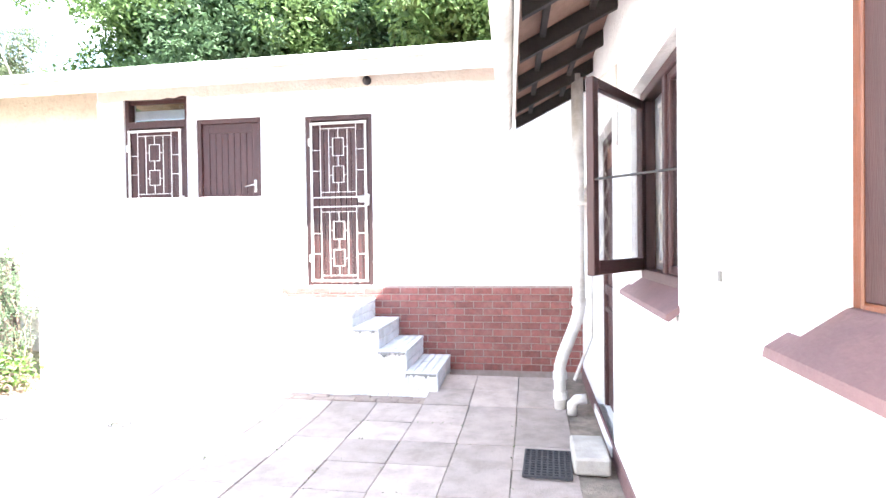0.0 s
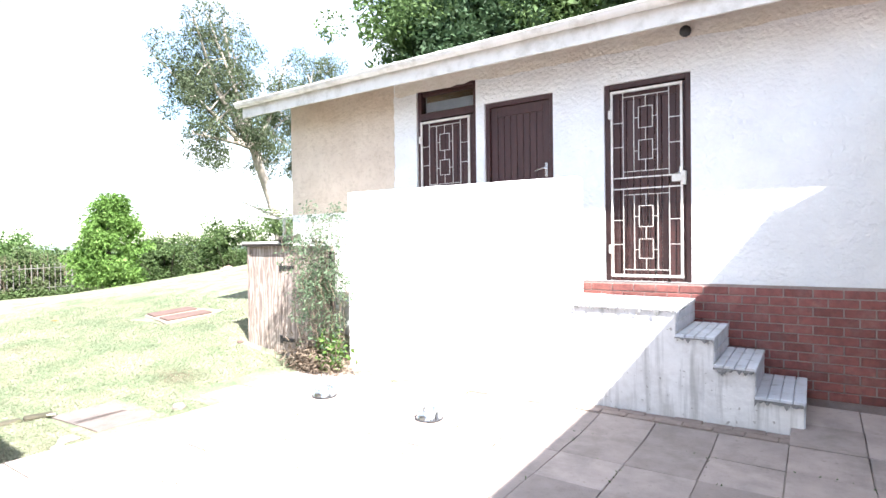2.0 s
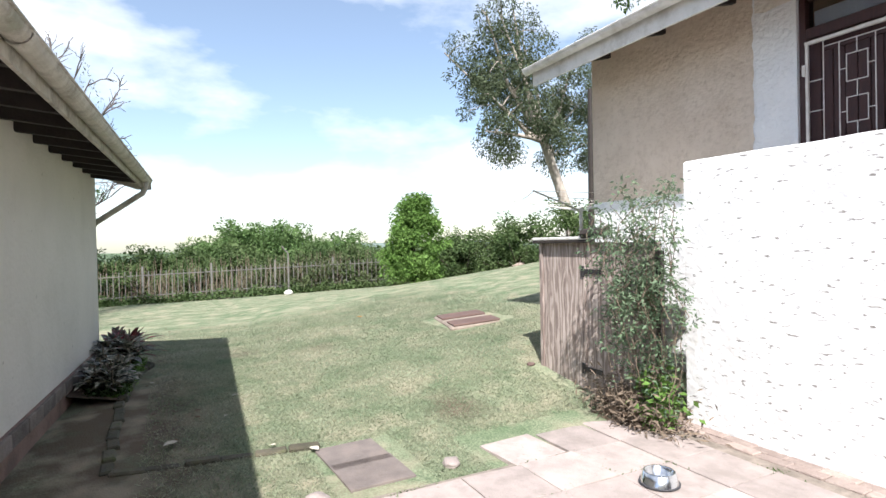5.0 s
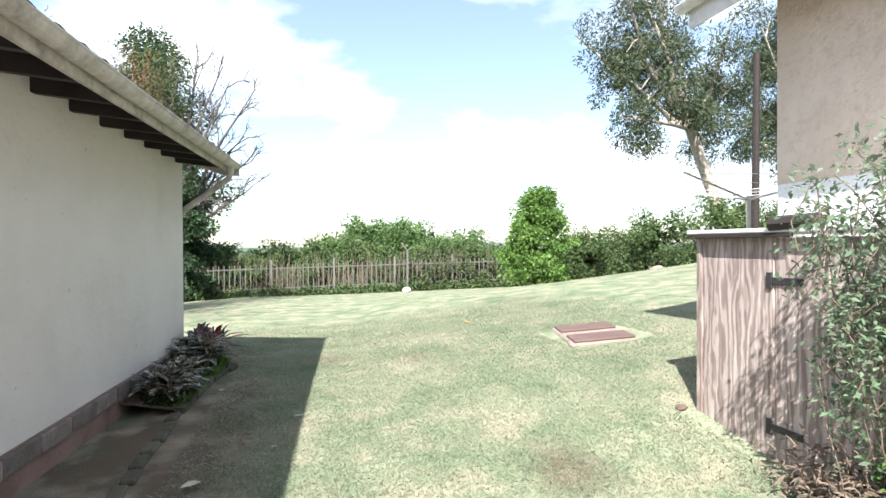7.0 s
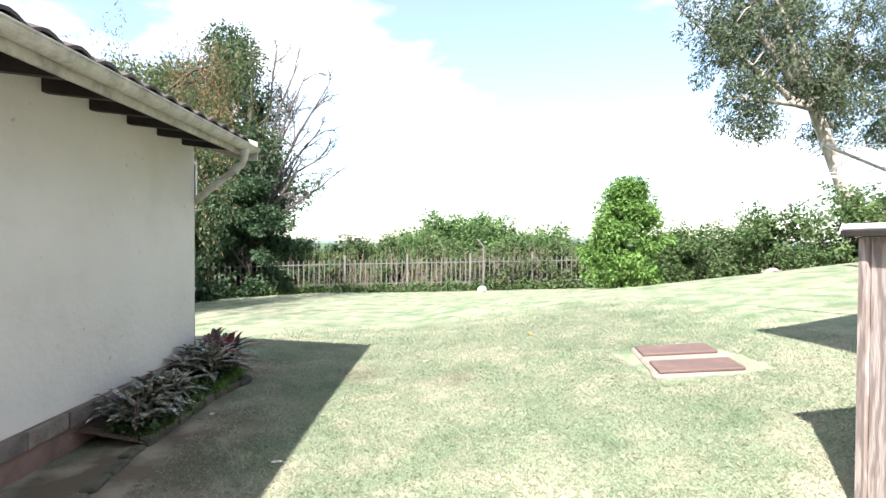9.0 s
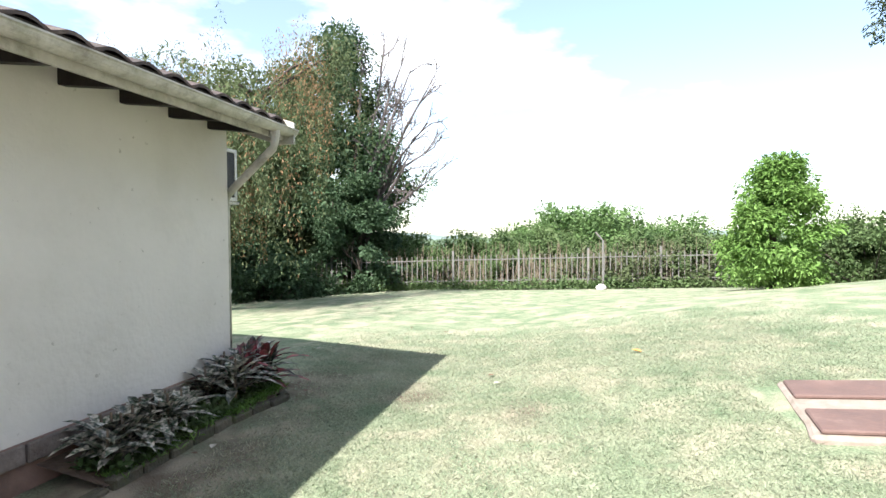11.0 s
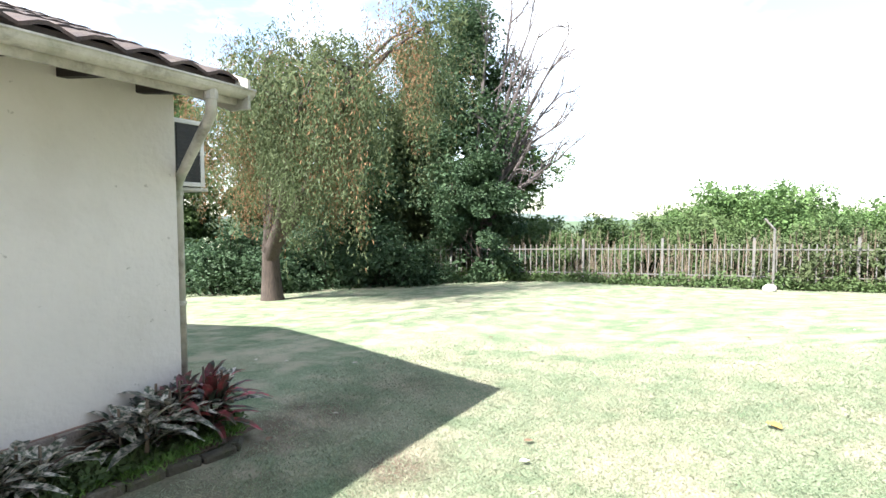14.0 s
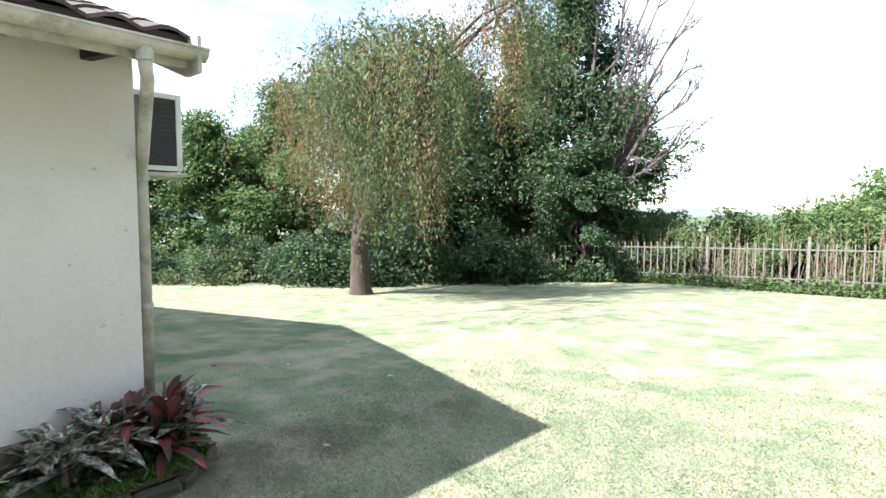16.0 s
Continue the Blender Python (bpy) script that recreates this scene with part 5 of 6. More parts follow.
def background_trees():
    src = forest_tree((-24.5, -17.0, -1.3), 8.6, 41, LEAF_FOREST, "leafy green tree beyond the far fence", "background trees", 0.3, "tree", 0.2, 420, 0.02)
    rnd = random.Random(4)
    for i, (x, y) in enumerate(((-22.0, -19.5), (-27.5, -14.5), (-29.5, -11.5), (-31, -8.5), (-20.0, -22.5), (-17.5, -24.0), (-25.5, -21.0), (-30.5, -16.5), (-33, -4.5))):
        copy_thing(src, pose(x, y, -1.6 + rnd.uniform(-1.6, 0.2), 0, 0, rnd.uniform(0, 360)))


background_trees()


def bush(name, label, w, h, seed, material, group, leaf=0.13, per=750, at=(0, 0, 0)):
    rng = np.random.default_rng(seed)
    c, r = [], []
    for i in range(60):
        a, q = rng.uniform(0, 6.283), rng.uniform(0, 1) ** 0.5
        z = h * rng.uniform(0.08, 0.92) * (1 - 0.45 * q ** 2)
        c.append((math.cos(a) * q * w, math.sin(a) * q * w, z))
        r.append(rng.uniform(0.16, 0.3) * h * 0.55)
    p, d = clump_points(np.array(c), r, per, rng, 0.8)
    v = with_core(leaf_cloud(p, leaf, rng, 0.5, 0.45, 0.2, d), p, leaf, rng, 0.15)
    segs = [([np.zeros(3) - (0, 0, 0.2), np.array(cc) * 0.5, np.array(cc)], [0.03, 0.02, 0.008]) for cc in c[:12]]
    return put_tree(name, label, at, skeleton_mesh(segs, 5), BARK, [("crown", v, material)], "bush", group)


def hedge():
    rnd = random.Random(12)
    b1 = bush("bush", "leafy green bush beyond the fence", 1.8, 2.9, 61, LEAF_HEDGE, "bushes beyond the fence", at=(-29.0, 4.0, -0.8))
    b2 = bush("bush", "bright green tall bush beyond the fence", 1.9, 3.7, 62, LEAF_MOUND, "bushes beyond the fence", 0.15, 620, at=(-31.0, 6.5, -0.8))
    b3 = bush("bush", "brownish scrubby bush along the fence", 1.2, 1.7, 63, LEAF_PEPPER, "bushes beyond the fence", 0.10, 800, at=(-27.4, 8.5, -0.5))
    # canopy shade is put into the leaf colour of these bushes
    b4 = bush("bush", "bush under the weeping tree, shade put into its dark leaves", 1.5, 2.6, 64, LEAF_DARK, "undergrowth bushes", 0.11, 900, at=(-22.5, -7.2, ground_z(-22.5, -7.2) - 0.4))
    for i in range(12):
        y = -5.0 + i * 1.8
        copy_thing(b1, pose(-28.8 + rnd.uniform(-0.9, 0.5), y, -0.85 + rnd.uniform(-0.4, 0.1) + 0.02 * max(0, y), 0, 0, rnd.uniform(0, 360)) @ Matrix.Scale(rnd.uniform(0.75, 1.05), 4))
    for i in range(14):
        y = -4.5 + i * 1.15
        copy_thing((b1, b3, b3)[i % 3] if y > 1 else b1, pose(-27.1 + rnd.uniform(-0.2, 0.2), y, -0.75 + rnd.uniform(-0.3, 0.0) + 0.02 * max(0, y), 0, 0, rnd.uniform(0, 360)) @ Matrix.Scale(rnd.uniform(0.55, 0.85), 4))
    for y, k in ((3.4, 0.85), (4.6, 1.08), (5.9, 0.98), (7.2, 1.08), (8.6, 0.8), (10.2, 0.9), (-0.5, 0.6), (1.3, 0.65)):
        copy_thing(b2, pose(-32 + rnd.uniform(-0.8, 0.6), y, -0.75 + rnd.uniform(-0.15, 0.1), 0, 0, rnd.uniform(0, 360)) @ Matrix.Scale(k, 4))
    for i in range(7):
        y = 5.5 + i * 1.2
        copy_thing(b3, pose(-26.9 + rnd.uniform(-0.3, 0.3), y, -0.5, 0, 0, rnd.uniform(0, 360)) @ Matrix.Scale(rnd.uniform(0.7, 1.3), 4))
    for i in range(16):
        u = i / 15
        x, y = -24.5 + 9.0 * u + rnd.uniform(-0.7, 0.7), 11.5 + 5.0 * u + rnd.uniform(-0.8, 0.8)
        copy_thing((b1, b3, b1, b3)[i % 4], pose(x, y, ground_z(x, y) - rnd.uniform(0.1, 0.5), 0, 0, rnd.uniform(0, 360)) @ Matrix.Scale(rnd.uniform(0.55, 0.95), 4))
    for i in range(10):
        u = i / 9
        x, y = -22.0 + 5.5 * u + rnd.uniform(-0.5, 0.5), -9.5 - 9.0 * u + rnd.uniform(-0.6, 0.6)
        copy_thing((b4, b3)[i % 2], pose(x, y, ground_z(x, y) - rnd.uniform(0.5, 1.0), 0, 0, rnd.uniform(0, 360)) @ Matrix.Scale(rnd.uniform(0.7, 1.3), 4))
    # more dark-leaved bushes, standing in for the shade below the crown
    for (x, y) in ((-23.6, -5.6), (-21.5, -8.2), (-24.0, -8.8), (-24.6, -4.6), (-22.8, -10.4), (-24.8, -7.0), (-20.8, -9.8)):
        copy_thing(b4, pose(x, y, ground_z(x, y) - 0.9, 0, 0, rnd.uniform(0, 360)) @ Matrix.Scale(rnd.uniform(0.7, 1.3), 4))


hedge()


def fence():
    f = thing("palisade_fence", "galvanised palisade fence along the garden's far edge", "fence", kind="structure")
    pts = [(-24.2, -8.5), (-25.6, -4.0), (-25.9, 0.6), (-25.9, 3.0), (-25.9, 5.45), (-25.9, 7.9), (-25.7, 10.4), (-24.6, 12.2)]
    me = mesh_of("pale", B(-0.014, -0.004, 0.0, 0.014, 0.004, 1.18), GALV)
    for (xa, ya), (xb, yb) in zip(pts, pts[1:]):
        L = math.hypot(xb - xa, yb - ya)
        ang = math.degrees(math.atan2(yb - ya, xb - xa))
        z = -0.52 + 0.02 * (ya if ya > 0 else ya * 1.2)
        z2 = -0.52 + 0.02 * (yb if yb > 0 else yb * 1.2)
        part("post", B(xa - 0.035, ya - 0.035, z - 0.1, xa + 0.035, ya + 0.035, z + 1.36), GALV, f)
        for h in (0.25, 1.02):
            part("rail", T([(xa, ya, z + h), (xb, yb, z2 + h)], 0.022, 4), GALV, f)
        n = int(L / 0.185)
        for i in range(1, n):
            u = i / n
            piece("pale", me, f, pose(xa + (xb - xa) * u, ya + (yb - ya) * u, z + (z2 - z) * u, 0, 0, ang))


fence()


def fence_growth():
    rng = np.random.default_rng(23)
    n = 9000
    y = rng.uniform(-7.5, 11.5, n)
    h = np.abs(rng.normal(size=n)) * 0.16 * (0.6 + 0.6 * np.sin(y * 2.3) ** 2)
    p = np.stack([-25.6 + rng.normal(size=n) * 0.18 + 0.018 * np.maximum(0, y - 7) ** 2, y, -0.55 + 0.02 * y + h], 1)
    tagged(new("fence_ivy", leaf_mesh("fence_ivy", leaf_cloud(p, 0.11, rng, 0.5, 0.6, 0.0), LEAF_HEDGE)), "low ivy creeping along the fence foot", "ivy", "", "stuff")
    n = 520
    y = rng.uniform(-5.5, 12.0, n)
    z = -0.6 + 0.02 * y
    base = np.stack([-26.4 + rng.normal(size=n) * 0.25, y, z], 1)
    top = base + np.stack([rng.normal(size=n) * 0.12, rng.normal(size=n) * 0.15, rng.uniform(0.7, 1.75, n)], 1)
    w = np.array((0.0, 0.009, 0.0))
    v = np.stack([base - w, base + w, top + w * 0.5, top - w * 0.5], 1).reshape(-1, 3)
    tagged(new("dry_stalks", leaf_mesh("dry_stalks", v, DRY_STEM)), "dry brown stalks standing behind the fence", "dry grass", "", "stuff")


fence_growth()


def angled_post():
    p = thing("angled_post", "old bent steel post by the fence", "post", (-25.4, 5.9, -0.55))
    part("shaft", T([(0, 0, -0.1), (0, 0, 1.75), (0, -0.25, 2.05)], 0.035, 6), GALV, p)
    s = thing("painted_stone", "whitewashed round stone at the fence foot", "stone", (-24.7, 5.75, ground_z(-24.7, 5.75) - 0.05))
    bm = bmesh.new()
    bmesh.ops.create_icosphere(bm, subdivisions=3, radius=0.17)
    for v in bm.verts:
        v.co *= 1 + 0.2 * noise.noise(v.co * 5)
        v.co.z = v.co.z * 0.7 + 0.1
    part("stone", bm, STONE, s, "", True)


angled_post()


def loose_stones():
    rubble = mat("pinkish_rubble", (0.42, 0.33, 0.28), (0.30, 0.24, 0.20), 9, 0.95, 0.6, 40)
    rnd = random.Random(33)
    for x, y, r, m, label in ((-19.6, 13.4, 0.22, rubble, "pinkish field stone at the lawn's edge"), (-19.9, 13.75, 0.17, rubble, "pinkish field stone at the lawn's edge"), (-19.3, 13.8, 0.14, rubble, "pinkish field stone at the lawn's edge"), (-5.62, 2.33, 0.06, SLAB, "broken lump of pale concrete by the paving"), (-5.5, 2.22, 0.045, SLAB, "broken lump of pale concrete by the paving"), (-7.14, 4.98, 0.042, RUST, "broken brick end beside the shed"), (-5.7, 3.28, 0.06, SLAB, "small flat pale stone by the paving")):
        s = thing("stone", label, "stone", (x, y, ground_z(x, y) - 0.04), rnd.uniform(0, 360))
        bm = bmesh.new()
        bmesh.ops.create_icosphere(bm, subdivisions=3, radius=r)
        for v in bm.verts:
            v.co *= 1 + 0.35 * noise.noise(v.co * (1.1 / r) + Vector((x, y, 0)))
            v.co.z = v.co.z * 0.5 + r * 0.3
            v.co.x *= 1.35
        part("rock", bm, m, s)


loose_stones()


# ---- shed, creeper, clothesline, pole ----
def shed():
    s = thing("tool_shed", "low weathered plywood store with black strap hinges", "shed")
    x0, x1, y0, y1, z0, z1 = -7.08, -5.5, 5.08, 5.98, -0.05, 1.5
    part("front_panel", B(x0 + 0.06, y0, z0, -6.38, y0 + 0.03, z1 - 0.03, 0.003), SHEDWOOD, s, "weathered grey plywood door")
    part("front_panel", B(-6.37, y0, z0, x1, y0 + 0.03, z1 - 0.03, 0.003), SHEDWOOD, s)
    part("corner_post", B(x0, y0 - 0.012, z0, x0 + 0.055, y0 + 0.05, z1 - 0.03, 0.004), SHEDWOOD, s)
    part("side_panel", B(x0 + 0.005, y0 + 0.05, z0, x0 + 0.03, y1, z1 - 0.03, 0.003), SHEDWOOD, s)
    part("end_post", B(x1 - 0.03, y0 - 0.015, z0, x1 + 0.02, y0 + 0.04, z1 - 0.1, 0.004), RAFTER, s)
    part("lid", B(x0 - 0.05, y0 - 0.06, z1, x1 + 0.02, y1, z1 + 0.03, 0.006), GUTTER, s, "pale sheet lid")
    part("lid_edge", B(x0 - 0.05, y0 - 0.06, z1 - 0.03, -6.2, y0 - 0.035, z1 + 0.0, 0.004), RAFTER, s)
    part("roll", T([(-6.35, y0 - 0.04, z1 + 0.05), (-6.05, y0 - 0.02, z1 + 0.06)], 0.05, 8), RAFTER, s, "rolled dark roofing felt")
    for z in (0.28, 1.2):
        h = part("strap_hinge", B(-6.40, y0 - 0.012, z - 0.022, -6.16, y0 - 0.0, z + 0.022, 0.003), BLACK, s, "black iron strap hinge")
        part("hinge_plate", B(-6.43, y0 - 0.014, z - 0.05, -6.385, y0 - 0.001, z + 0.05, 0.003), BLACK, h)


shed()


def creeper():
    rng = np.random.default_rng(71)
    t = thing("creeper", "overgrown leafy creeper with dry stems on the shed", "creeper", (-5.62, 5.0, 0))
    bm = bmesh.new()
    lv, dense = [], []
    for i in range(26):
        x = rng.normal() * 0.09 + 0.13
        p = np.array((x, rng.normal() * 0.08 - 0.02, 0.0))
        top = rng.uniform(0.8, 1.95) * (1 - 0.25 * abs(x))
        pts = [p.copy()]
        while p[2] < top:
            p = p + np.array((rng.normal() * 0.05, rng.normal() * 0.045 - 0.002, rng.uniform(0.07, 0.16)))
            p[1] = min(0.06, p[1])
            p[0] = max(-0.2, p[0])
            pts.append(p.copy())
        end = pts[-1]
        for k in range(4):
            end = end + np.array((rng.normal() * 0.07, -abs(rng.normal()) * 0.05, -0.05 - 0.03 * k + (0.09 if k == 0 else 0)))
            pts.append(end.copy())
        tube(bm, [tuple(q) for q in pts], [0.007] + [0.0032] * (len(pts) - 1), 4, False)
        for q in pts[2:]:
            if (q[2] > 0.9 and rng.uniform() < 0.8) or rng.uniform() < 0.45:
                dense.append(q)
    tagged(part("stem", bm, DRY_STEM, t), "tangled dry stems", "", "", "stuff")
    pts, d = clump_points(np.array(dense), rng.uniform(0.05, 0.12, len(dense)), 2400, rng, 0.9)
    ob = new("leaves", leaf_mesh("leaves", leaf_cloud(pts, 0.042, rng, 0.2, 0.4, 0.4), LEAF_VINE))
    ob.parent = t
    low = rng.normal(size=(650, 3)) * (0.08, 0.06, 0.13) + (0.17, -0.02, 0.2)
    ob = tagged(new("low_growth", leaf_mesh("low_growth", leaf_cloud(low, 0.07, rng, 0.5, 0.5, 0.1), LEAF_CONE)), "small bright green leaves at the foot", "", "", "stuff")
    ob.parent = t
    dry = np.abs(rng.normal(size=(2600, 3))) * (0.0, 0, 0.15) + rng.normal(size=(2600, 3)) * (0.22, 0.10, 0.0) + (-0.04, -0.05, 0.0)
    ob = new("dry_litter", leaf_mesh("dry_litter", leaf_cloud(dry, 0.08, rng, 0.2, 0.2, 0.1), DRY_STEM))
    ob.parent = t


creeper()


def clothesline():
    c = thing("rotary_clothesline", "white rotary washing line on a pole", "clothesline", (-9.3, 7.55, ground_z(-9.3, 7.55)))
    z = 1.42
    part("pole", T([(0, 0, -0.1), (0, 0, z)], 0.03, 8), BARS, c)
    tips = []
    for k in range(4):
        a = radians(20 + 90 * k)
        e = (math.cos(a) * 1.35, math.sin(a) * 1.35, z + 0.2)
        part("arm", T([(0, 0, z - 0.05), e], 0.014, 6), BARS, c)
        tips.append(e)
    for q in (0.45, 0.7, 0.98):
        for k in range(4):
            a, b = tips[k], tips[(k + 1) % 4]
            part("line", T([(a[0] * q, a[1] * q, z - 0.05 + 0.25 * q), ((a[0] + b[0]) / 2 * q, (a[1] + b[1]) / 2 * q, z - 0.09 + 0.25 * q), (b[0] * q, b[1] * q, z - 0.05 + 0.25 * q)], 0.005, 4), BARS, c)
    p = thing("utility_pole", "dark timber pole beyond the outbuilding", "pole", (-12.5, 10.6, 0.7))
    part("shaft", T([(0, 0, -0.2), (0.05, 0, 4.4)], [0.075, 0.06], 8), RAFTER, p)


clothesline()


# ---- lawn details ----
def manholes():
    m = thing("manhole", "pair of red-brown covers in a cracked concrete surround", "manhole", (-9.72, 5.62, ground_z(-9.72, 5.62) - 0.03), -13)
    bm = B(-0.62, -0.37, -0.1, 0.59, 0.385, 0.012, 0.02)
    bmesh.ops.subdivide_edges(bm, edges=bm.edges[:], cuts=3, use_grid_fill=True)
    for v in bm.verts:
        v.co += Vector((noise.noise(v.co * 4) * 0.05, noise.noise(v.co * 4 + Vector((5, 0, 0))) * 0.05, 0))
    for v in bm.verts:
        v.co.z += 0.09 * v.co.y
    part("surround", bm, COVER_CONC, m, "cracked pinkish concrete")
    for x in (-0.58, 0.14):
        bm = B(x, -0.34, 0.012, x + 0.42, 0.36, 0.04, 0.008)
        for v in bm.verts:
            v.co.z += 0.09 * v.co.y
        part("cover", bm, RUST, m, "red-brown painted cover")


manholes()


def dog_bowl(at, label):
    b = thing("steel_bowl", label, "bowl", at, 0, "feeding bowls")
    prof = [(0.115, 0.0), (0.095, 0.075), (0.088, 0.078), (0.080, 0.07), (0.072, 0.02), (0.0, 0.016)]
    bm = bmesh.new()
    n = 28
    rings = []
    for r, z in prof:
        rings.append([bm.verts.new((max(r, 0.001) * math.cos(6.2832 * k / n), max(r, 0.001) * math.sin(6.2832 * k / n), z)) for k in range(n)])
    for p, q in zip(rings, rings[1:]):
        for k in range(n):
            bm.faces.new((p[k], p[(k + 1) % n], q[(k + 1) % n], q[k]))
    part("bowl", bm, STEEL, b, "", True)
    part("rubber_ring", T([(0.116 * math.cos(6.2832 * k / 24), 0.116 * math.sin(6.2832 * k / 24), 0.006) for k in range(25)], 0.006, 5), RUBBER, b, "dark rubber foot ring")


dog_bowl((-4.75, 4.22, 0.004), "shiny stainless steel bowl on the paving")
dog_bowl((-3.47, 4.2, 0.004), "shiny stainless steel bowl nearer the steps")


def planting_bed():
    # stone edging
    e = thing("bed_edging", "low row of mossy edging bricks along the bed", "edging")
    rnd = random.Random(2)
    pts = [(-6.5, 2.56), (-6.68, 1.16), (-8.7, 1.1), (-9.9, 1.17), (-10.6, 1.3), (-10.95, 1.0)]
    mossy = mat("mossy_edging_brick", (0.10, 0.085, 0.06), (0.065, 0.06, 0.04), 12, 0.95, 0.6, 50, vary=0.25, stain=(0.08, 0.10, 0.03), sscale=8, samt=0.7)
    me = mesh_of("edging_brick", B(-0.114, -0.045, -0.05, 0.114, 0.045, 0.03, 0.012), mossy)
    for (xa, ya), (xb, yb) in zip(pts, pts[1:]):
        L = math.hypot(xb - xa, yb - ya)
        n = max(1, int(L / 0.225))
        ang = math.degrees(math.atan2(yb - ya, xb - xa))
        for i in range(n):
            u = (i + 0.5) / n
            x, y = xa + (xb - xa) * u, ya + (yb - ya) * u
            piece("edging_brick", me, e, pose(x, y + rnd.uniform(-0.012, 0.012), ground_z(x, y) + rnd.uniform(-0.012, 0.008) - (0.04 if x > -8.6 else 0.0), rnd.uniform(-4, 4), rnd.uniform(-3, 3), ang + rnd.uniform(-4, 4)))
    bm = bmesh.new()
    n = 24
    lo = [bm.verts.new((-8.68 - 2.2 * i / n, HY - 0.14, 0.10 + 0.02 * noise.noise((i, 0, 0)))) for i in range(n + 1)]
    hi = [bm.verts.new((-8.68 - 2.2 * i / n, 1.12 + (0.12 if i > 15 else 0), -0.01)) for i in range(n + 1)]
    for i in range(n):
        bm.faces.new((lo[i], lo[i + 1], hi[i + 1], hi[i]))
    setting("soil_bed", bm, SOIL, "dark soil of the planting bed", "soil")
    rng = np.random.default_rng(81)

    def strap_plant(name, label, at, n, length, width, material, seed, upr=0.8):
        r = np.random.default_rng(seed)
        p = thing(name, label, "plant", at, 0, "bed plants")
        verts, faces = [], []
        for k in range(n):
            a = r.uniform(0, 6.283)
            el = r.uniform(0.25, 1.15) * upr
            L = length * r.uniform(0.6, 1.15)
            d = np.array((math.cos(a) * math.cos(el), math.sin(a) * math.cos(el), math.sin(el)))
            s = np.array((-math.sin(a), math.cos(a), 0)) * width * r.uniform(0.7, 1.2)
            pz = np.array((r.normal() * 0.03, r.normal() * 0.03, r.uniform(0, length * 0.45)))
            base = len(verts)
            for i, w in enumerate((0.25, 0.85, 1.0, 0.7, 0.02)):
                u = i / 4
                c = pz + d * L * u + np.array((0, 0, -0.45 * L * u * u))
                verts += [tuple(c - s * w), tuple(c + np.array((0, 0, -0.012 * w))), tuple(c + s * w)]
            for i in range(4):
                q = base + i * 3
                faces += [(q, q + 1, q + 4, q + 3), (q + 1, q + 2, q + 5, q + 4)]
        ob = new("foliage", strip_mesh("foliage", verts, faces, material))
        ob.parent = p
        part("stem", T([(0, 0, -0.03), (0.01, 0, length * 0.75)], [0.014, 0.008], 5), DRY_STEM, p)
        return p
    low = strap_plant("bed_plant", "low plant with silvery striped leaves in the bed", (-8.95, 0.86, 0.05), 15, 0.36, 0.042, BED_LEAF, 1, 0.95)
    low2 = strap_plant("bed_plant", "spreading striped-leaf plant in the bed", (-9.1, 0.98, 0.05), 14, 0.30, 0.038, BED_LEAF, 2, 1.0)
    red = strap_plant("cordyline", "dark red and pink strap-leaved plant by the corner", (-10.45, 0.98, 0.06), 30, 0.5, 0.034, CORDYLINE, 3, 1.2)
    rnd = random.Random(6)
    for i in range(20):
        x = -8.85 - i * 0.05 - (0.55 if i > 13 else 0.0) + rnd.uniform(-0.08, 0.08)
        copy_thing(low if i % 2 else low2, pose(x, rnd.uniform(0.82, 1.06), 0.05 + rnd.uniform(-0.02, 0.03), 0, 0, rnd.uniform(0, 360)))
    for x, y in ((-10.62, 1.08), (-10.72, 0.9)):
        copy_thing(red, pose(x, y, 0.08, 0, 0, rnd.uniform(0, 360)))
    for x, y in ((-10.3, 1.05), (-10.5, 0.95), (-10.8, 1.0), (-10.35, 0.85), (-10.1, 1.1)):
        copy_thing(low, pose(x, y, 0.12, 0, 0, rnd.uniform(0, 360)) @ Matrix.Scale(1.1, 4))
    f = thing("ground_cover", "small green ground cover leaves in the bed", "plants", kind="stuff")
    q = rng.uniform(size=(5200, 3)) * (2.15, 0.36, 0.05) + (-10.9, 0.78, 0.03)
    ob = new("leaflets", leaf_mesh("leaflets", leaf_cloud(q, 0.05, rng, 0.8, 0.6, 0.0), LEAF_HEDGE))
    ob.parent = f


planting_bed()


def bed_grass():
    """A strip of longer grass between the bed plants and the edging bricks."""
    rng = np.random.default_rng(44)
    n = 2600
    x = rng.uniform(-10.8, -8.75, n)
    p = np.stack([x, 1.06 + 0.05 * rng.normal(size=n) + np.where(x < -9.9, 0.08, 0.0), np.full(n, 0.0)], 1)
    tagged(new("bed_grass", leaf_mesh("bed_grass", leaf_cloud(p, 0.07, rng, 0.2, 0.12, -1.2), LEAF_CONE)), "fresh green grass along the bed edging", "grass", "", "stuff")


bed_grass()


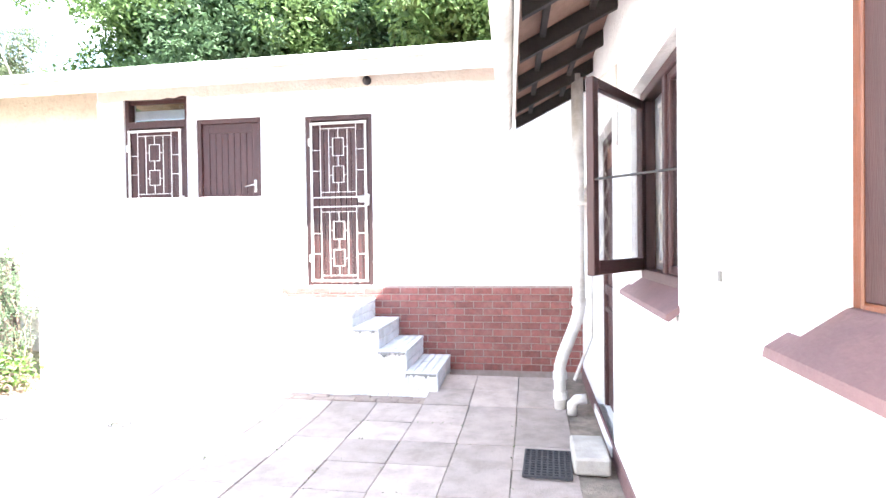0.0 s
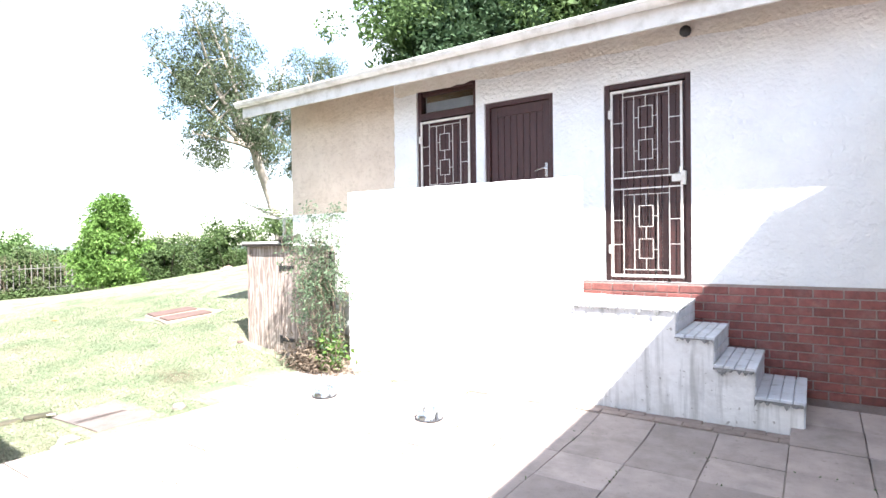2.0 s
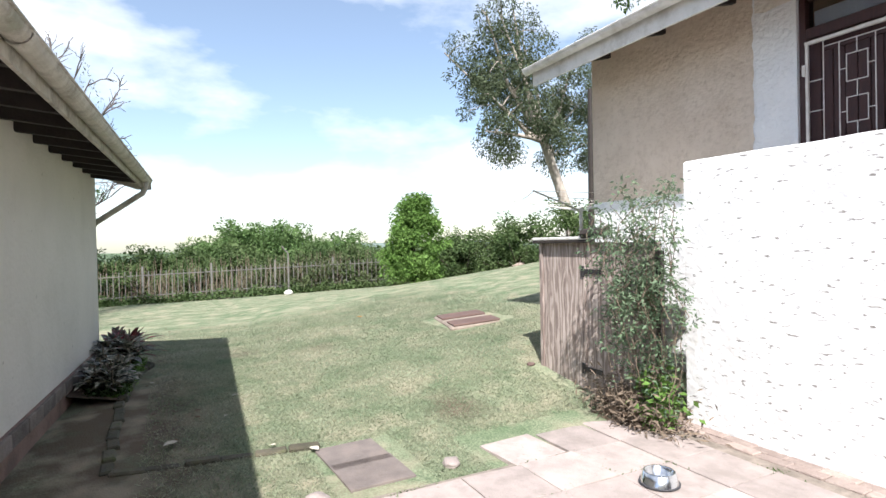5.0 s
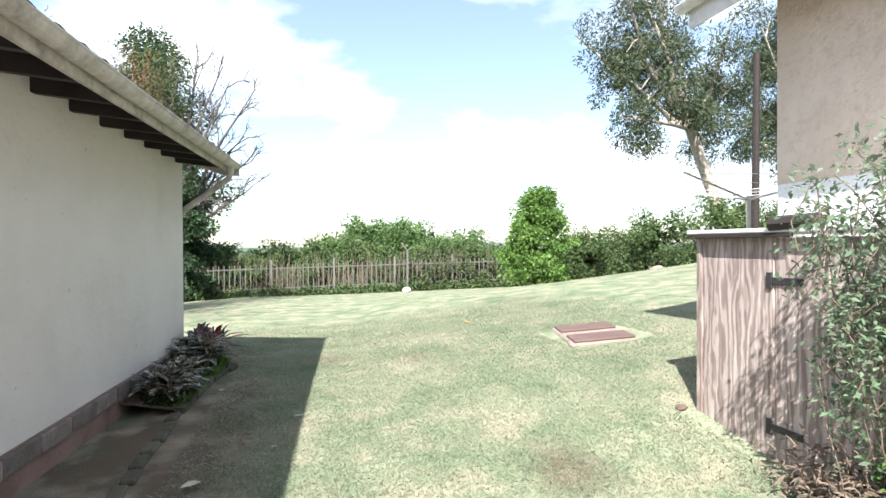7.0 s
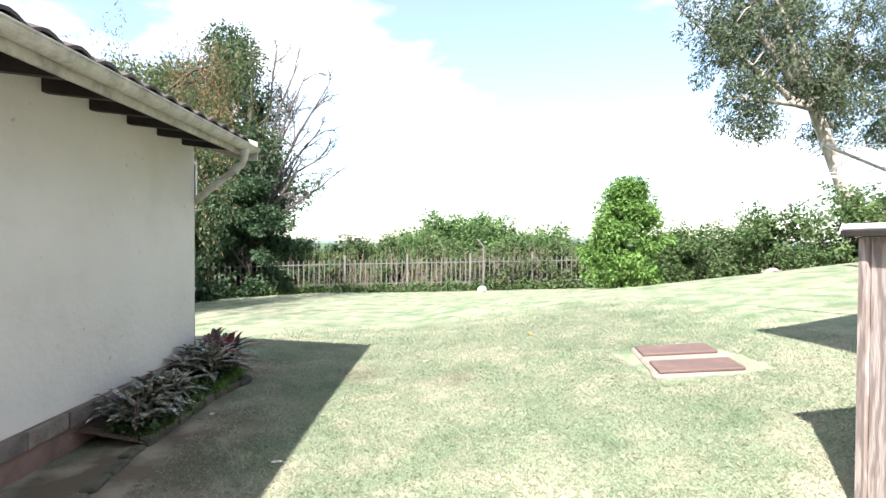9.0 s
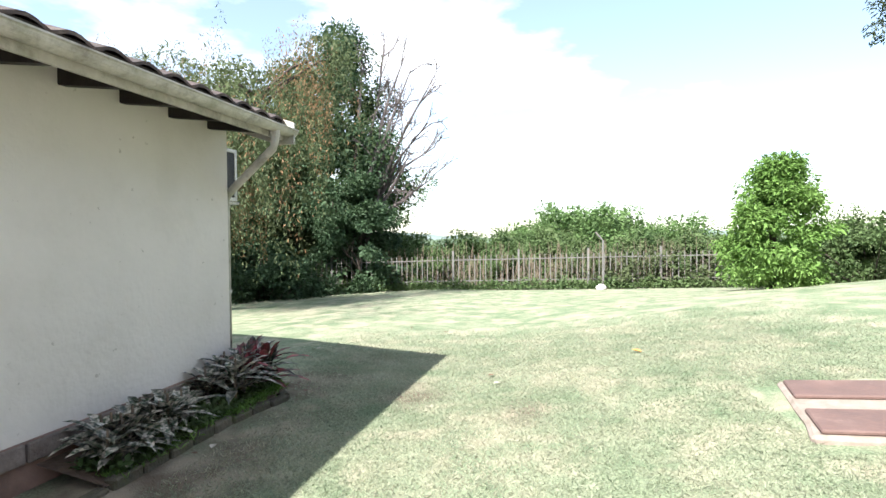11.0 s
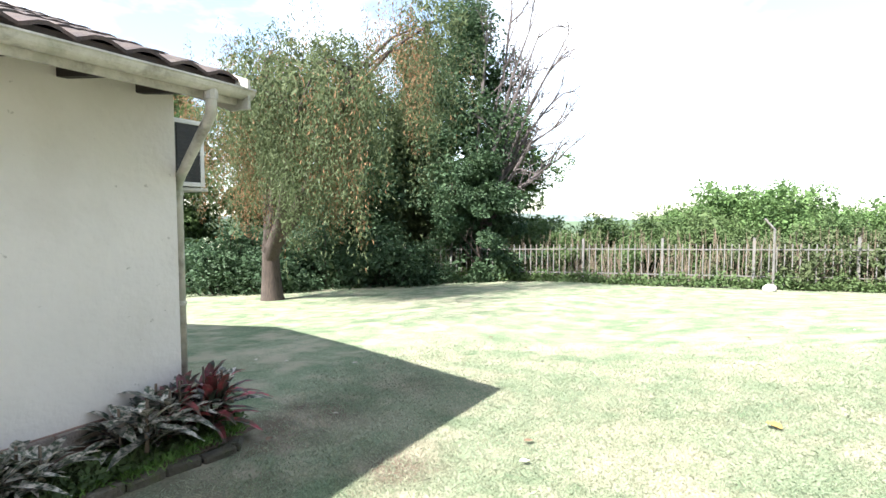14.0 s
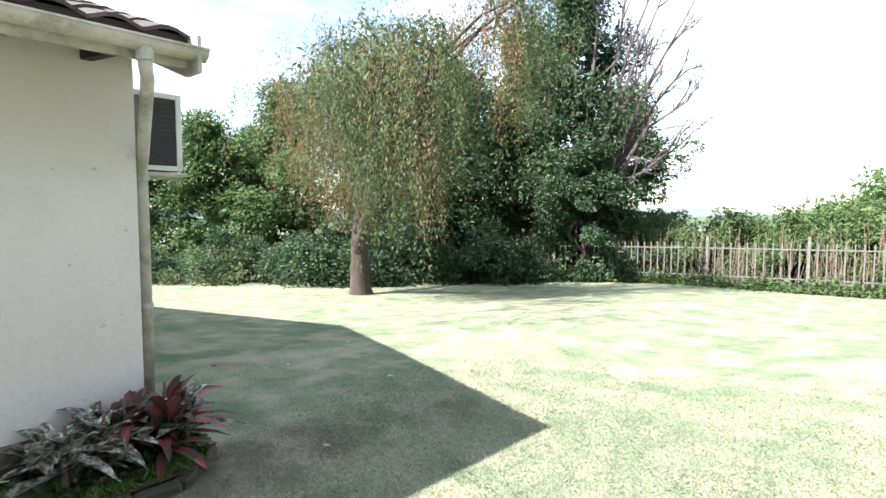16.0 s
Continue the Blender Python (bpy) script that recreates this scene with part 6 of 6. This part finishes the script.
def fallen_leaves():
    rnd = random.Random(15)
    dry = mat("dry_yellow_leaf", (0.42, 0.24, 0.06), (0.34, 0.17, 0.04), 30, 0.8, 0.2, 60)
    pale = mat("bleached_leaf", (0.5, 0.46, 0.38), (0.42, 0.37, 0.3), 30, 0.8, 0.2, 60)
    brown = mat("brown_dry_leaf", (0.16, 0.10, 0.06), (0.11, 0.07, 0.045), 30, 0.85, 0.2, 60)
    strewn = [(rnd.uniform(-17, -10.8), rnd.uniform(-3.0, 6.0), (brown, pale, brown)[i % 3], rnd.uniform(0.045, 0.08)) for i in range(22)]
    strewn += [(rnd.uniform(-9.5, -6.3), rnd.uniform(1.3, 2.3), (brown, pale)[i % 2], rnd.uniform(0.04, 0.08)) for i in range(9)]
    for x, y, c, s in strewn + [(-12.05, 4.66, dry, 0.13), (-7.05, 1.55, pale, 0.12), (-6.4, 2.5, pale, 0.1), (-11.5, 1.5, pale, 0.05), (-12.7, -0.1, pale, 0.05)]:
        leaf = thing("fallen_leaf", "dry curled leaf lying on the lawn", "leaf", (x, y, ground_z(x, y) - 0.02), rnd.uniform(0, 360), "fallen leaves")
        bm = bmesh.new()
        rows = []
        for i, w in enumerate((0.05, 0.45, 0.55, 0.35, 0.03)):
            u = (i / 4 - 0.5) * s
            rows.append([bm.verts.new((u, k * w * s * 0.6, 0.012 + 0.25 * abs(k) * w * s + 0.1 * abs(u))) for k in (-1, 0, 1)])
        for p, q in zip(rows, rows[1:]):
            for k in range(2):
                bm.faces.new((p[k], p[k + 1], q[k + 1], q[k]))
        part("blade", bm, c, leaf)


fallen_leaves()


def lawn_blades():
    """Short mown blades, thickest where the walk passes and thinning out away from it."""
    rng = np.random.default_rng(91)
    n = 1000000
    x, y = rng.uniform(-15.5, -5.4, n), rng.uniform(0.2, 7.5, n)
    keep = rng.uniform(size=n) < 0.42 * np.clip((x + 15.5) / 3.0, 0.0, 1.0) * np.clip((7.5 - y) / 1.5, 0.0, 1.0)
    keep &= ~((x > -10.4) & (x < -9.05) & (y > 5.15) & (y < 6.1)) & ~((x > -7.12) & (y > 4.95)) & ~((x > -6.1) & (y > 3.5))
    keep &= ~((x > -6.45) & (y > 2.45) & (y < 3.1)) & ~((x > -10.95) & (y < 1.35)) & ~((x > -5.5) & (y > 1.3))
    keep &= rng.uniform(size=n) < np.clip(0.25 + 0.75 * (y - 1.3) / 0.6 + np.clip((-10.6 - x) / 2.0, 0.0, 1.0), 0.0, 1.0)
    x, y = x[keep], y[keep]
    gx, gy = np.arange(-16, -4.9, 0.5), np.arange(0, 8.1, 0.5)
    grid = np.array([[ground_z(a, b) - 0.035 + 0.012 * noise.noise((a * 0.8, b * 0.8, 0)) for a in gx] for b in gy])
    u, v = (x + 16) / 0.5, y / 0.5
    i, j = u.astype(int), v.astype(int)
    u, v = u - i, v - j
    z = (grid[j, i] * (1 - u) + grid[j, i + 1] * u) * (1 - v) + (grid[j + 1, i] * (1 - u) + grid[j + 1, i + 1] * u) * v
    p = np.stack([x, y, z], 1)
    m = len(p)
    a = rng.uniform(0, 6.283, m)
    h = rng.uniform(0.008, 0.022, m)
    lean = rng.normal(size=(m, 2)) * 0.018
    w = 0.0026
    s = np.stack([np.cos(a) * w, np.sin(a) * w, np.zeros(m)], 1)
    tip = p + np.stack([lean[:, 0], lean[:, 1], h], 1)
    mid = p + np.stack([lean[:, 0] * 0.4, lean[:, 1] * 0.4, h * 0.6], 1)
    v = np.stack([p - s, p + s, mid + s * 0.8, tip], 1).reshape(-1, 3)
    tagged(new("lawn_grass", leaf_mesh("lawn_grass", v, GRASS_BLADE)), "short mown grass blades", "grass", "", "stuff")


lawn_blades()


def far_hills():
    # haze is painted in: the farther row is paler and bluer
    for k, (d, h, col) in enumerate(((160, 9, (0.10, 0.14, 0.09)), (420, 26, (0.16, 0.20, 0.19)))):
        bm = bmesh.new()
        m = mat("hazed_hillside", col, tuple(c * 1.3 for c in col), 0.15, 1.0, 0.0)
        n = 160
        a = [radians(90 + 200 * i / n) for i in range(n + 1)]
        lo = [bm.verts.new((math.cos(q) * d, math.sin(q) * d, -12)) for q in a]
        hi = [bm.verts.new((math.cos(q) * d, math.sin(q) * d, -1 + h * 0.35 * (noise.noise((q * 3, k, 0)) + 0.4) + 0.02 * d * 0.2 * noise.noise((q * 60, k, 1)))) for q in a]
        for i in range(n):
            bm.faces.new((lo[i], lo[i + 1], hi[i + 1], hi[i]))
        setting("backdrop_hill_%d" % (k + 1), bm, m, "distant wooded hills, haze put into their colour", "hills")


far_hills()


# ---- pieces of walls and paving, last ----
JOINT = mat("sandy_joint_earth", (0.27, 0.225, 0.19), (0.16, 0.135, 0.11), 9, 1.0, 0.6, 50)


def paving():
    p = thing("pavement", "worn square concrete paving slabs with weedy joints", "paving", kind="structure")
    part("bedding", B(-5.45, 1.3, -0.2, 0.69, 6.28, -0.009), JOINT, p, "dark earth in the joints")
    part("bedding", B(-3.6, -7, -0.2, 0.69, 1.3, -0.014), JOINT, p)
    s = 0.45
    rnd = random.Random(8)
    mes = []
    for k in range(4):
        bm = B(-s / 2 + 0.003, -s / 2 + 0.003, -0.12, s / 2 - 0.003, s / 2 - 0.003, 0.0, 0.003)
        for v in bm.verts:
            v.co.x += rnd.uniform(-0.004, 0.004)
            v.co.y += rnd.uniform(-0.004, 0.004)
        mes.append(mesh_of("slab", bm, SLAB))
    for i in range(14):
        for j in range(-14, 9):
            x, y = -5.19 + i * s, 2.075 + 0.45 * j
            if y < 1.3 and x < -3.5:
                continue
            if y < -5.0 or x > 0.5 or y > 5.2 and x < -0.9:
                continue
            piece("slab", mes[rnd.randrange(4)], p, pose(x, y, (0.075 * max(0.0, y - 4.6) if x > -2.8 else 0.0) + rnd.uniform(-0.004, 0.003), (4.3 if y > 4.6 and x > -2.8 else 0) + rnd.uniform(-0.4, 0.4), rnd.uniform(-0.4, 0.4), rnd.uniform(-0.6, 0.6)))
    dark = mes[1].copy()
    dark.materials[0] = mat("weathered_grey_slab", (0.20, 0.165, 0.15), (0.14, 0.118, 0.108), 6, 0.95, 0.4, 70, vary=0.1, stain=(0.25, 0.2, 0.17), sscale=4, samt=0.6)
    for x, y, r in ((-5.65, 3.84, 4), (-5.62, 4.32, 1), (-5.63, 4.78, -2), (-5.85, 2.76, 2), (-6.2, 2.74, 3)):
        piece("slab", dark if y < 3 else mes[rnd.randrange(4)], p, pose(x, y, ground_z(x, y) - 0.018, 0, 0, r))
    # brick edging along the stair block
    worn = mat("dusty_worn_brick", (0.31, 0.245, 0.215), (0.24, 0.185, 0.16), 12, 0.95, 0.5, 60, vary=0.2, stain=(0.33, 0.28, 0.24), sscale=5, samt=0.8)
    me = mesh_of("paver_brick", B(-0.108, -0.048, -0.04, 0.108, 0.048, 0.0, 0.006), worn)
    for r in range(2):
        for i in range(21):
            piece("paver_brick", me, p, pose(-5.4 + i * 0.222 + r * 0.09, 5.27 - r * 0.102, 0.003 + rnd.uniform(-0.005, 0.005), rnd.uniform(-1, 1), rnd.uniform(-1, 1), rnd.uniform(-1.5, 1.5)))


paving()


def joint_weeds():
    rng = np.random.default_rng(14)
    n = 15000
    k = rng.integers(0, 2, n)
    gx = -5.415 + 0.45 * rng.integers(0, 13, n)
    gy = 1.85 + 0.45 * rng.integers(0, 8, n)
    x = np.where(k == 0, gx, rng.uniform(-5.4, 0.3, n)) + rng.normal(size=n) * 0.01
    y = np.where(k == 0, rng.uniform(1.9, 5.1, n), gy) + rng.normal(size=n) * 0.01
    clump = np.sin(x * 7.3) * np.sin(y * 6.1) + rng.uniform(-0.6, 0.6, n) > 0.35
    p = np.stack([x, y, np.full(n, -0.015)], 1)[clump]
    tagged(new("joint_weeds", leaf_mesh("joint_weeds", leaf_cloud(p, 0.026, rng, 0.3, 0.35, -0.3), LEAF_HEDGE)), "small weeds growing in the paving joints", "weeds", "", "stuff")


joint_weeds()


def brick_plinth():
    w = tagged(new("wall_brick_plinth"), "red face-brick plinth below the white wall", "wall", "", "structure")
    part("mortar_bed", B(-2.9, AY + 0.006, -0.2, 3.2, AY + 0.24, 1.058), MORTAR, w, "grey mortar")
    rnd = random.Random(77)
    L, h = 0.222, 0.0815
    mes = [mesh_of("brick", B(0.006, -0.0, 0.006, L - 0.006, 0.1, h - 0.006, 0.003), BRICK), mesh_of("brick", B(0.005, 0, 0.005, L / 2 - 0.005, 0.1, h - 0.005, 0.003), BRICK)]
    for j in range(12):
        x = -2.88 - (L / 2 if j % 2 else 0)
        z = 0.06 + j * h
        while x < 0.69:
            piece("brick", mes[0], w, pose(x, AY - 0.004 + rnd.uniform(-0.003, 0.002), z, 0, 0, rnd.uniform(-0.3, 0.3)))
            x += L


brick_plinth()
